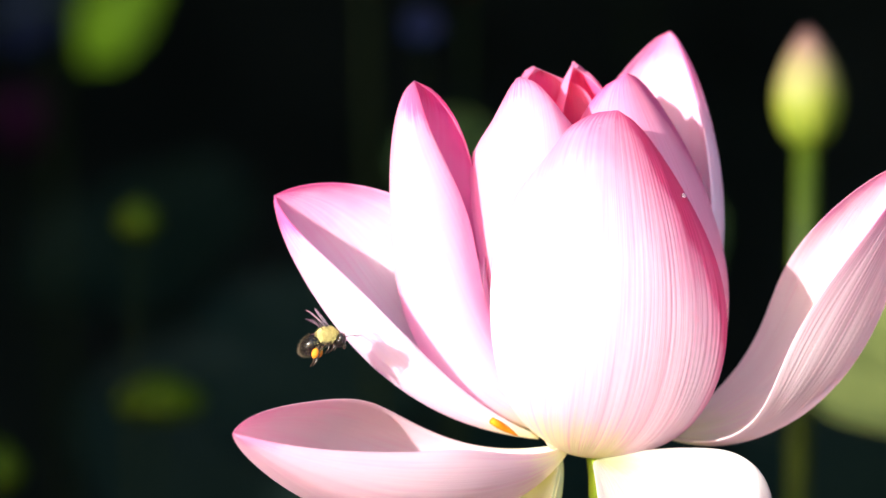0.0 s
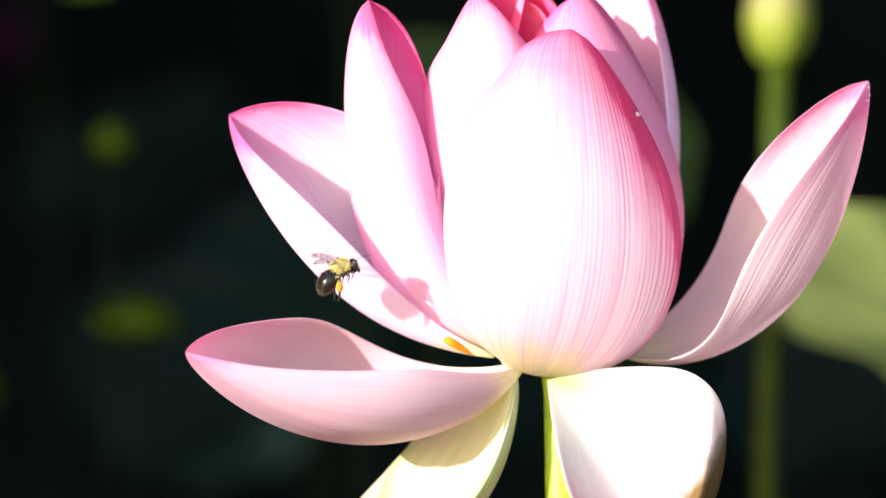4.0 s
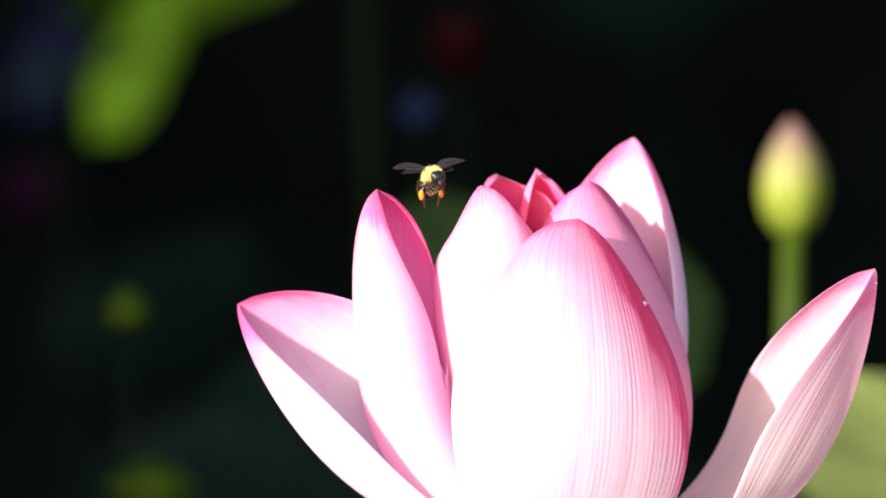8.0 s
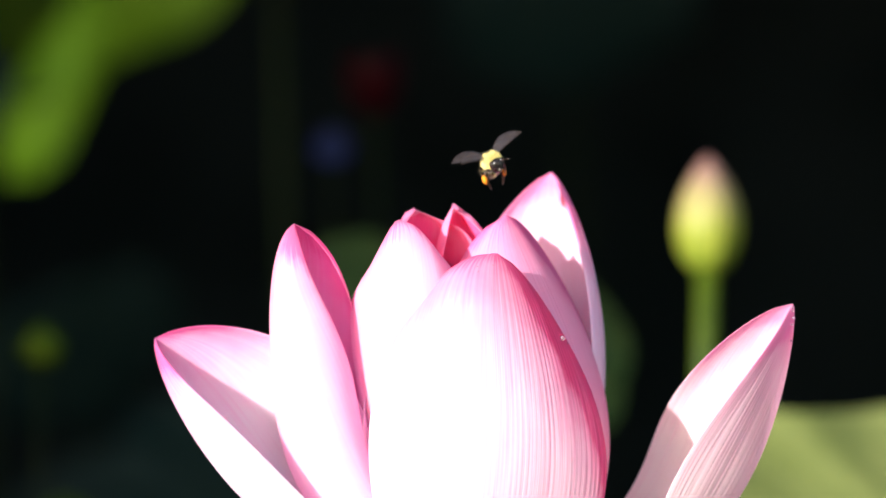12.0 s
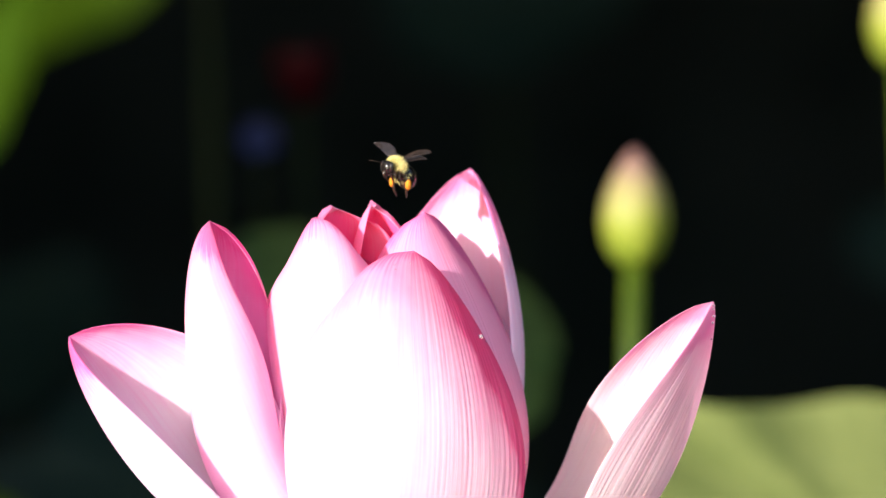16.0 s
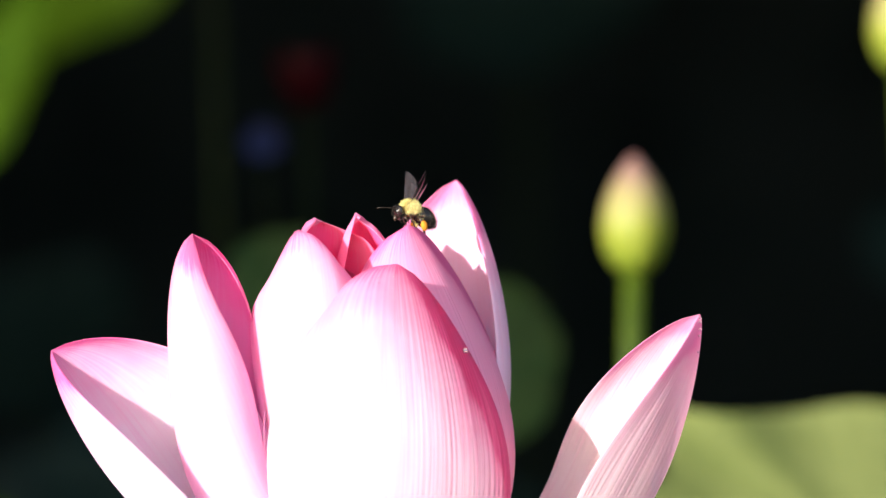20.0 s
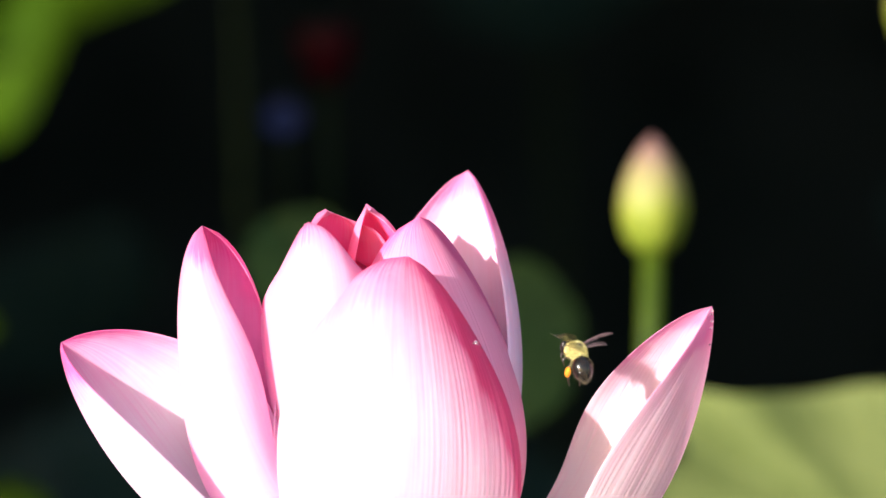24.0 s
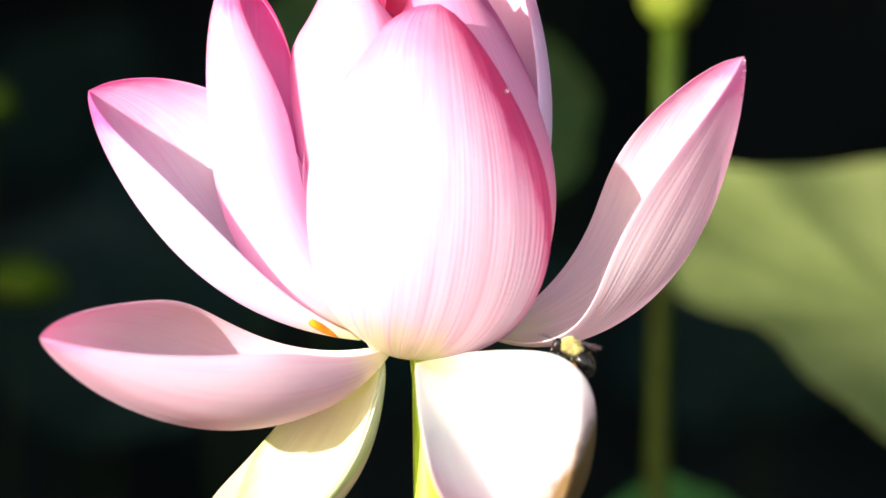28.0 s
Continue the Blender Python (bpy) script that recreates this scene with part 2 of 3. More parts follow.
def lathe(profile, sides=24, wobble=0.0, seed=0):
    """A turned form from (radius, height) rings, as verts, faces, uvs."""
    rng = random.Random(seed)
    phase = rng.uniform(0, 6)
    verts, uvs = [], []
    n = len(profile)
    for i, (r, z) in enumerate(profile):
        for k in range(sides):
            w = 2 * math.pi * k / sides
            rr = r * (1 + wobble * math.sin(5 * w + phase) + wobble * 0.6 * math.sin(3 * w - phase + z * 90))
            verts.append((rr * math.cos(w), rr * math.sin(w), z))
            uvs.append((k / sides, i / (n - 1)))
    faces = grid_faces(n, sides, closed=True)
    faces += [tuple(range(sides))[::-1], tuple(range((n - 1) * sides, n * sides))]
    return verts, faces, uvs


# ---- lotus flower ----
FLOWER = Vector((0.0, 0.0, 1.10))
PETALS = {
    "front": dict(azimuth=-73.78, length=139.61, half_width=44.79, lean0=71.4, lean1=8.52, lean2=-34.14, roll=-5.85, sway=-10.43, root=0.44, taper=0.37, cup0=21.53, cup1=76.55, radius=9.3, rise=0.27, twist=29.6, lopsided=-0.5, keel=-0.13, bow=7.06, roll_mid=0.17, sway_mid=4.4, cup_mid=-5.03, uneven=-0.08, tuck=-0.09),
    "front_right": dict(azimuth=-26.4, length=143.25, half_width=47.06, lean0=75.32, lean1=-7.14, lean2=-20.4, roll=-18.2, sway=5.4, root=0.42, taper=0.57, cup0=71.81, cup1=59.97, radius=10.1, rise=2.37, twist=-12.86, lopsided=-0.26, keel=0.01, bow=-1.56, roll_mid=1.17, sway_mid=1.07, cup_mid=6.78, uneven=-0.08, tuck=-0.08),
    "crown_left": dict(azimuth=-132.25, length=131.18, half_width=35.74, lean0=32.17, lean1=18.48, lean2=-54.36, roll=-17.6, sway=40.11, root=0.91, taper=0.4, cup0=12.39, cup1=79.97, radius=13.77, rise=2.9, twist=-6.17, lopsided=0.39, keel=0.3, bow=-30.15, roll_mid=1.15, sway_mid=5.91, cup_mid=4.22, uneven=-0.17, tuck=-0.05, back=0.5),
    "second": dict(azimuth=-154.2, length=150.07, half_width=46.17, lean0=88.62, lean1=18.56, lean2=-27.72, roll=16.02, sway=-88.37, root=0.75, taper=0.52, cup0=167.67, cup1=151.19, radius=7.05, rise=8.27, twist=-0.89, lopsided=-0.01, keel=-0.2, bow=-1.24, roll_mid=8.03, sway_mid=8.13, cup_mid=9.6, uneven=-0.09, tuck=0.15, back=9),
    "left": dict(azimuth=173.49, length=124.51, half_width=43.8, lean0=78.48, lean1=41.51, lean2=43.64, roll=-37.46, sway=21.91, root=1.13, taper=0.77, cup0=107.39, cup1=94.15, radius=14, rise=6.16, twist=-38.36, lopsided=0.27, keel=-0.07, bow=8.85, roll_mid=5.08, sway_mid=0.7, cup_mid=21.06, uneven=-0.14, tuck=0.07),
    "low_left": dict(azimuth=-144.43, length=149.52, half_width=53.28, lean0=139.43, lean1=81.76, lean2=53.19, roll=19.77, sway=22.36, root=0.92, taper=0.95, cup0=73.48, cup1=86.17, radius=5.7, rise=2.1, twist=-32.16, lopsided=-0.19, bow=-1.19, roll_mid=2.13, sway_mid=-13.21, cup_mid=46.69, uneven=-0.28, tuck=0.01, keel=-0.36),
    "right": dict(azimuth=19.57, length=145.51, half_width=40.05, lean0=106.36, lean1=38.5, lean2=5.24, roll=21.9, sway=-60.39, root=0.92, taper=0.65, cup0=30.35, cup1=75.27, radius=30.99, rise=5.98, twist=58.69, lopsided=0.36, keel=0.39, bow=-2.89, roll_mid=-17.18, sway_mid=-19.15, cup_mid=16.6, uneven=0.04, tuck=-0.08),
    "low_right": dict(azimuth=-52.02, length=101.04, half_width=29.64, lean0=94.37, lean1=113.03, lean2=169.8, roll=9.69, sway=-23.99, root=0.69, taper=0.29, cup0=17.02, cup1=47.35, radius=11.57, rise=-1.42, twist=15.24, lopsided=0.2, keel=0.04, bow=9.09, roll_mid=2.27, sway_mid=-1.5, cup_mid=-2.79, uneven=-0.01, tuck=-0.15),
    "low_back": dict(azimuth=-159.61, length=79.59, half_width=33.44, lean0=151.3, lean1=142.48, lean2=111.18, roll=-9.55, sway=4.46, root=0.51, taper=0.32, cup0=21.65, cup1=16.46, radius=9.44, rise=-0.43, twist=-3.61, lopsided=-0.06, bow=3.2, roll_mid=1.54, sway_mid=0.43, cup_mid=-6.34, uneven=-0.02, tuck=0.03),
    "back": dict(azimuth=54.69, length=157.26, half_width=50.43, lean0=58.84, lean1=14.81, lean2=-13.21, roll=6.13, sway=1.38, root=0.44, taper=0.69, cup0=62.62, cup1=77.09, radius=7.87, rise=2.76, twist=4.02, lopsided=-0.36, keel=-0.09, bow=-0.13, roll_mid=-0.67, sway_mid=-0.68, cup_mid=1.52, uneven=0.02),
    "inner_one": dict(azimuth=161.46, length=131.91, half_width=34.27, lean0=35.64, lean1=4.25, lean2=-25.8, roll=-3.33, sway=-13.91, root=0.51, taper=0.25, cup0=63.44, cup1=68.41, radius=5.38, rise=4.12, twist=-3.84, lopsided=-0.01, keel=-0.04, bow=-1.97, roll_mid=-0.15, sway_mid=-0.03, cup_mid=-0.07, uneven=0.01, tuck=0.01),
    "inner_two": dict(azimuth=96.91, length=135.31, half_width=31.53, lean0=31.4, lean1=5.41, lean2=-42.7, roll=13.07, sway=-8.59, root=0.42, taper=0.41, cup0=58.97, cup1=96.4, radius=5.47, rise=4.7, twist=4.76, lopsided=0.17, keel=0.22, bow=-1.83, roll_mid=-0.19, sway_mid=-1.26, cup_mid=1.87, uneven=0.03, tuck=0.02),
}


def petal_surface(azimuth, length, half_width, lean0, lean1, lean2, roll, sway, root, taper, cup0, cup1, radius, rise, twist, lopsided=0.0, keel=0.0,
                  bow=0.0, roll_mid=0.0, sway_mid=0.0, cup_mid=0.0, uneven=0.0, tuck=0.0, back=0.0, rows=90, cols=60):
    """The middle surface of a boat-shaped petal: a bent spine, a width that swells and tapers, and cupped cross-sections (mm and degrees)."""
    s = np.linspace(0, 1, rows)
    v = np.linspace(-1, 1, cols)
    hump, wave = 4 * s * (1 - s), 6 * s * (1 - s) * (1 - 2 * s)
    lean = np.radians(lean0 * (1 - s) * (1 - 2 * s) + lean1 * 4 * s * (1 - s) + lean2 * s * (2 * s - 1) + bow * wave)
    turn = np.radians(azimuth + sway * s + sway_mid * hump)
    out = np.stack([np.cos(turn), np.sin(turn), 0 * turn], 1)
    side0 = np.stack([-np.sin(turn), np.cos(turn), 0 * turn], 1)
    up = np.array([0, 0, 1.0])
    ahead = np.sin(lean)[:, None] * out + np.cos(lean)[:, None] * up
    inward = -np.cos(lean)[:, None] * out + np.sin(lean)[:, None] * up
    step = ahead * length / 1000 / (rows - 1)
    spine = np.cumsum(np.vstack([np.zeros(3), (step[1:] + step[:-1]) / 2]), 0) + out[0] * radius / 1000 + up * rise / 1000 + np.array([0, back / 1000, 0])
    turned = np.radians(roll + twist * s + roll_mid * hump)[:, None]
    side = np.cos(turned) * side0 + np.sin(turned) * inward
    normal = -np.sin(turned) * side0 + np.cos(turned) * inward
    swell = (s + 0.02) ** root * (1 - s) ** taper
    width = half_width / 1000 * swell / swell.max()
    cup = np.radians(np.maximum(cup0 + (cup1 - cup0) * s + cup_mid * hump, 2))
    fine_v = np.linspace(-1, 1, 401)
    bend = np.concatenate([[0], np.cumsum(1 + lopsided * np.tanh(4 * (fine_v[1:] + fine_v[:-1]) / 2))]) * (fine_v[1] - fine_v[0])
    bend -= bend[200]
    bend = bend * (1 - keel) + keel * bend[400] * np.tanh(4 * fine_v) / math.tanh(4)
    turned_by = cup[:, None] * bend[None]
    span = (fine_v[1] - fine_v[0]) * (1 + np.tanh(6 * fine_v)[None] * (uneven + tuck * (2 * s[:, None] - 1)))
    cross = np.cumsum(np.cos(turned_by) * span, 1)
    rise_in = np.cumsum(np.sin(turned_by) * span, 1)
    cross, rise_in = cross - cross[:, 200:201], rise_in - rise_in[:, 200:201]
    pick = np.clip(np.searchsorted(fine_v, v - 1e-9), 0, 400)
    angle, cross, rise_in = turned_by[:, pick], cross[:, pick] * width[:, None], rise_in[:, pick] * width[:, None]
    face = np.cos(angle)[..., None] * normal[:, None] - np.sin(angle)[..., None] * side[:, None]
    mid = spine[:, None] + side[:, None] * cross[..., None] + normal[:, None] * rise_in[..., None]
    return s, v, width, face, mid


def petal_mesh(name, ribs=0.0, fine=0.0, crumple=0.0, edge=0.0, folds=(), rows=90, cols=60, seed=0, **shape):
    """A petal with thickness, its ribs, ridges and turned margins."""
    s, v, width, face, mid = petal_surface(rows=rows, cols=cols, **shape)
    rng = np.random.default_rng(seed)
    lift = np.zeros((rows, cols))
    fade = (np.sin(np.pi * np.clip(s, 0, 1)) ** 0.6)[:, None]
    for k in range(9):  # lengthwise ribs, meeting at the tip
        f, p, g = rng.uniform(6, 30), rng.uniform(0, 6), rng.uniform(1, 5)
        lift += np.sin(f * v[None] + p + 0.7 * np.sin(g * s[:, None] + p)) * ribs / 9 * fade
    for k in range(7):  # fine ridges over the veins
        f, p, g = rng.uniform(70, 170), rng.uniform(0, 6), rng.uniform(2, 7)
        lift += np.sin(f * v[None] + p + 1.5 * np.sin(g * s[:, None] + p)) * (0.6 + 0.4 * np.sin(3 * v[None] + g)) * fine / 4 * fade * np.clip((s[:, None] - 0.08) / 0.3, 0, 1)
    lift += crumple * np.outer(s ** 3, np.sin(5.0 * v + seed) + 0.7 * np.sin(9 * v + 2 * seed))
    lift += edge * np.outer(np.sin(np.pi * s), np.ones(cols)) * (np.abs(v)[None] ** 6) * np.sin(11 * s[:, None] + np.sign(v)[None] + seed)
    mid = mid + face * (lift / 1000)[..., None]
    for sign, from0, from1, slope in folds:  # margins turned towards or away from the open side, along a crease
        past = sign * v[None] - (from0 + (from1 - from0) * s[:, None])
        mid = mid + (np.array([0.0, -1.0, 0.0]) * (slope * width[:, None] * 0.03 * np.log1p(np.exp(np.clip(past / 0.03, -30, 30))))[..., None])
    thick = 0.00042 * (1.6 - s[:, None]) * (1 - 0.75 * np.abs(v)[None] ** 4) + 0.00008
    a, b = mid + face * thick[..., None], mid - face * thick[..., None]
    verts = np.concatenate([a.reshape(-1, 3), b.reshape(-1, 3)])
    n = rows * cols
    faces = grid_faces(rows, cols) + grid_faces(rows, cols, n, True)
    rim = [j for j in range(cols)] + [i * cols + cols - 1 for i in range(1, rows)] + [(rows - 1) * cols + j for j in range(cols - 2, -1, -1)] + [i * cols for i in range(rows - 2, 0, -1)]
    for i in range(len(rim)):
        p, q = rim[i], rim[(i + 1) % len(rim)]
        faces.append((q, p, p + n, q + n))
    vv, ss = np.meshgrid((v + 1) / 2, s)
    uv = np.stack([vv, ss], -1).reshape(-1, 2)
    return mesh_of(name, verts, faces, np.concatenate([uv, uv]))


LOW_BACK_FOLDS = ((1, 0.62, 0.50, -1.5),)
LOW_RIGHT_FOLDS = ((-1, 1.10, 0.36, 0.9), (1, 1.62, 0.40, -1.8))


# the one stamen that shows between the petals
ANTHER = (Vector((-0.0297, -0.0184, 1.1125)), Vector((-0.0208, -0.0124, 1.1070)))
ANTHER_SKIN = plain("orange_anther", (0.50, 0.15, 0.002), (0.66, 0.24, 0.004), 300, 0.6, 0.3, 0.0003, gloss=0.2)


def lotus():
    flower = tagged(new("lotus_flower"), "large open pink and white lotus flower with spreading boat-shaped petals", "flower")
    flower.matrix_basis = Matrix.Translation(FLOWER)
    looks = {
        "front": (PETAL_FRONT, dict(ribs=0.35, fine=0.07, rows=130, cols=300), "broad pink-edged front petal with ribbed veins"),
        "front_right": (PETAL_ROSE, dict(ribs=0.3, fine=0.06, cols=200), ""), "crown_left": (PETAL_PALE, dict(ribs=0.4, crumple=0.4), ""), "second": (PETAL_PALE, dict(ribs=0.3), ""),
        "left": (PETAL, dict(ribs=0.3), ""), "low_left": (PETAL_LOW, dict(ribs=0.4, edge=0.8), "spreading lower petal, boat-shaped, dusty pink"),
        "right": (PETAL_OLD, dict(ribs=0.4, fine=0.08, cols=220), "ribbed petal leaning out, beaded with water at the tip"),
        "low_right": (PETAL_CREAM, dict(edge=0.5, cols=90, folds=LOW_RIGHT_FOLDS), "drooping white petal with a browned tip"), "low_back": (PETAL_GREENISH, dict(ribs=0.7, fine=0.1, cols=120, folds=LOW_BACK_FOLDS), "drooping cream petal with green veins"),
        "back": (PETAL_BACK, dict(ribs=0.3), ""),
        "inner_one": (PETAL_DEEP, dict(ribs=0.2, crumple=0.9, cols=90), "deep pink inner petal with a crumpled tip"),
        "inner_two": (PETAL_DEEP, dict(ribs=0.2, crumple=0.9, cols=90), "deep pink inner petal with a crumpled tip"),
    }
    for k, (name, shape) in enumerate(PETALS.items()):
        material, more, label = looks[name]
        one = part("petal", petal_mesh("petal", seed=k + 1, **shape, **more), material, flower, label)
        if name == "second":  # its inside is pinker than its back, with shade and glow put into the colour
            one.data.materials.append(PETAL_INSIDE)
            half = (90 - 1) * (60 - 1)
            one.data.polygons.foreach_set("material_index", [int(i < half) for i in range(len(one.data.polygons))])
    inner = dict(length=128, half_width=30, lean0=35, lean1=6, lean2=-32, roll=0, sway=0, root=0.5, taper=0.55, cup0=50, cup1=65, radius=5, rise=5, twist=0)
    for k, (azimuth, change) in enumerate([(40, dict(length=126)), (-20, dict(length=110))]):
        shape = {**inner, "azimuth": azimuth, **change}
        part("inner_petal", petal_mesh("inner_petal", seed=30 + k, crumple=1.1, ribs=0.3, rows=50, cols=36, **shape), PETAL_DEEP, flower, "deep pink inner petal with a crumpled tip")
    for azimuth, long, wide in ((120, 116, 38), (15, 104, 32)):
        shape = {**inner, "azimuth": azimuth, "length": long, "half_width": wide, "radius": 7}
        part("petal", petal_mesh("petal", seed=azimuth + 400, ribs=0.3, rows=50, cols=36, **shape), PETAL, flower)
    v, f, u = lathe([(0.006, 0.003), (0.009, 0.010), (0.0115, 0.024), (0.012, 0.028), (0.011, 0.030), (0.001, 0.0295)], 28, 0.02)
    part("seed_pod", mesh_of("seed_pod", v, f, u), POD, flower, "yellow-green seed pod hidden among the petals")
    rng = random.Random(4)
    for k in range(90):
        w = rng.uniform(0, 2 * math.pi)
        r = rng.uniform(0.009, 0.012)
        h = rng.uniform(0.020, 0.032)
        o = rng.uniform(0.001, 0.005)
        c, d = math.cos(w), math.sin(w)
        pts = [(c * r * 0.7, d * r * 0.7, 0.004), (c * (r + o * 0.4), d * (r + o * 0.4), 0.5 * h), (c * (r + o), d * (r + o), h)]
        v, f, u = tube(pts, [0.0004, 0.0006, 0.0010], 6)
        part("stamen", mesh_of("stamen", v, f, u), STAMEN, flower)
    v, f, u = lathe([(0.0040, -0.014), (0.0048, -0.010), (0.0052, -0.006), (0.0056, -0.003), (0.0060, 0.001), (0.0064, 0.005), (0.005, 0.009)], 28, 0.02)
    part("receptacle", mesh_of("receptacle", [(x + 0.0078, y + 0.004, z) for x, y, z in v], f, u), STALK, flower)
    pts = [ANTHER[0].lerp(ANTHER[1], t) - FLOWER for t in (0.0, 0.02, 0.3, 0.6, 0.85, 1.0)]
    v, f, u = tube(pts, [0.0004, 0.0012, 0.0014, 0.0011, 0.0006, 0.0001], 12)
    part("stamen", mesh_of("stamen", v, f, u), ANTHER_SKIN, flower, "orange anther in the gap beside the front petal")
    pts = [(0.0078 + 0.009 * t * (1 - t) + 0.012 * t, 0.004 + 0.05 * t * t, -0.002 - 1.25 * t) for t in np.linspace(0, 1, 24) ** 1.5]
    v, f, u = tube(pts, [0.0052] * 24, 16)
    part("stem", mesh_of("stem", v, f, u), STALK, flower, "upright green stalk")
    return flower


lotus()
WET = Tree("water_drop").set(Base_Color=(0.9, 0.95, 1.0, 1), Roughness=0.02, Transmission_Weight=0.9, IOR=1.33).m


def drop(place, radius):
    v, f, u = lathe([(0.02, 0.0), (0.75, 0.05), (1.0, 0.45), (0.85, 0.95), (0.5, 1.3), (0.02, 1.42)], 16)
    ob = part("water_drop", mesh_of("water_drop", [(a * radius, b * radius, (c - 0.6) * radius) for a, b, c in v], f, u), WET)
    ob.location = place
    tagged(ob, "small clear water drop clinging to a petal", "water drop", "drops on the petals")


for place, radius in (((0.0337, -0.0262, 1.1873), 0.0011), ((0.1105, -0.0154, 1.1974), 0.0005), ((0.1104, -0.0169, 1.1963), 0.00045), ((0.1105, -0.0181, 1.1940), 0.00055), ((0.1101, -0.0191, 1.1918), 0.0005), ((0.1097, -0.0191, 1.1864), 0.0004), ((0.0354, -0.0225, 1.1856), 0.0004), ((0.0058, -0.0367, 1.2110), 0.0004), ((0.0061, -0.0379, 1.2094), 0.00035), ((0.0107, -0.0348, 1.2115), 0.0003)):
    drop(place, radius)


# ---- buds, leaves and stalks behind ----
def bud(place, height, radius, lean=(0, 0), stem_radius=0.0075, group="lotus buds", dim=False, drift=-0.03):
    thing = tagged(new("lotus_bud"), "small green lotus bud with shade put into its colour" if dim else "closed lotus bud, yellow-green with a pinkish tip, on a tall stalk", "flower bud", group)
    thing.matrix_basis = pose(*place, lean[0], lean[1], 0)
    prof = [(stem_radius / radius * 1.02, 0), (0.62, 0.06), (0.86, 0.18), (0.98, 0.32), (1.0, 0.42), (0.93, 0.56), (0.76, 0.70), (0.54, 0.82), (0.30, 0.92), (0.12, 0.98), (0.02, 1.0)]
    v, f, u = lathe([(r * radius, z * height) for r, z in prof], 40, 0.025, 3)
    part("bud_head", mesh_of("bud_head", v, f, u), BUD_SHADED if dim else BUD, thing)
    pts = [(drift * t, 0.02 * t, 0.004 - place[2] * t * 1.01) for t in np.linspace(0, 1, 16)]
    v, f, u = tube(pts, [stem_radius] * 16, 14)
    part("stalk", mesh_of("stalk", v, f, u), STALK_SHADED if dim else STALK_DARKENED, thing)
    return thing


def lotus_leaf(place, radius, tilt, material, wave=0.06, dish=0.18, seed=0, stalk=True, label="", squash=1.0, reach=(0.0, 0.0), notches=()):
    """A round lotus leaf with a wavy rim, dished towards the stalk in its middle."""
    thing = tagged(new("lotus_leaf"), label or "round green lotus leaf with a wavy rim", "leaf", "lotus leaves")
    thing.matrix_basis = pose(*place)
    rng = random.Random(seed)
    ph = [rng.uniform(0, 6) for _ in range(4)]
    m = Euler([radians(a) for a in tilt]).to_matrix()
    rings, sides = 16, 72
    verts, uvs = [], []
    for layer in (0, 1):
        for i in range(rings + 1):
            r = max(i / rings, 0.01)
            for k in range(sides):
                w = 2 * math.pi * k / sides
                rr = radius * r * (1 + 0.05 * r * math.sin(3 * w + ph[0]) + 0.03 * r * math.sin(7 * w + ph[1]))
                for angle, depth, spread in notches:
                    rr *= 1 - depth * r * math.exp(-(((w - radians(angle) + math.pi) % (2 * math.pi) - math.pi) / radians(spread)) ** 2)
                z = radius * (dish * r * r + wave * r * r * (math.sin(4 * w + ph[2]) + 0.6 * math.sin(9 * w + ph[3]))) - layer * 0.0012
                verts.append(m @ Vector((rr * math.cos(w), rr * math.sin(w) * squash, z)))
                uvs.append((k / sides, r))
    n = (rings + 1) * sides
    faces = grid_faces(rings + 1, sides, closed=True) + grid_faces(rings + 1, sides, n, True, True)
    faces += [(rings * sides + (k + 1) % sides, rings * sides + k, rings * sides + k + n, rings * sides + (k + 1) % sides + n) for k in range(sides)]
    part("blade", mesh_of("blade", verts, faces, uvs), material, thing)
    if stalk:
        foot = -place[2]
        pts = [(0.03 * math.sin(3 * t) * t + reach[0] * t ** 0.5, 0.02 * t + reach[1] * t, -0.002 + foot * t ** 1.4) for t in np.linspace(0, 1, 14)]
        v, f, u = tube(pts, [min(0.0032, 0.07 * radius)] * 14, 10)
        part("stalk", mesh_of("stalk", v, f, u), STALK_SHADED, thing)
    return thing


bud((0.1020, 0.66, 1.2052), 0.053, 0.0152, stem_radius=0.0052)
bud((0.2270, 0.72, 1.2960), 0.054, 0.0165, stem_radius=0.0054, drift=0.05)
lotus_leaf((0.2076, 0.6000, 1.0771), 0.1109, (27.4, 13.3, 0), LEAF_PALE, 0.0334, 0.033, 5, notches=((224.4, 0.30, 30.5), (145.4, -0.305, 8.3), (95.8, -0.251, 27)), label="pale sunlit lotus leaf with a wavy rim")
lotus_leaf((0.028, 0.900, 1.157), 0.044, (70, 10, 0), LEAF_DARKENED, 0.04, 0.12, 6, label="round lotus leaf behind the flower, darkened as if in shade")
lotus_leaf((-0.067, 0.950, 1.196), 0.030, (60, -20, 0), LEAF_DARKENED, 0.04, 0.15, 7, label="small lotus leaf behind the flower, darkened as if in shade")
# One sun-edged leaf as two: lime for the lit edge, olive for shade.
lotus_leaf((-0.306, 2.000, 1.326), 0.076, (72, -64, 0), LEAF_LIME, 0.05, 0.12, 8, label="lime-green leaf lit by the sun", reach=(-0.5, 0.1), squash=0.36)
lotus_leaf((-0.262, 2.150, 1.416), 0.128, (64, -32, 0), LEAF_OLIVE, 0.04, 0.10, 14, label="olive-green leaf, its half shade put into the colour", reach=(-0.6, 0.2), squash=0.52)
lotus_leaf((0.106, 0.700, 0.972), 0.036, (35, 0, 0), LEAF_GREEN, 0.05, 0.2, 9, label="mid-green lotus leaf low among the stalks")
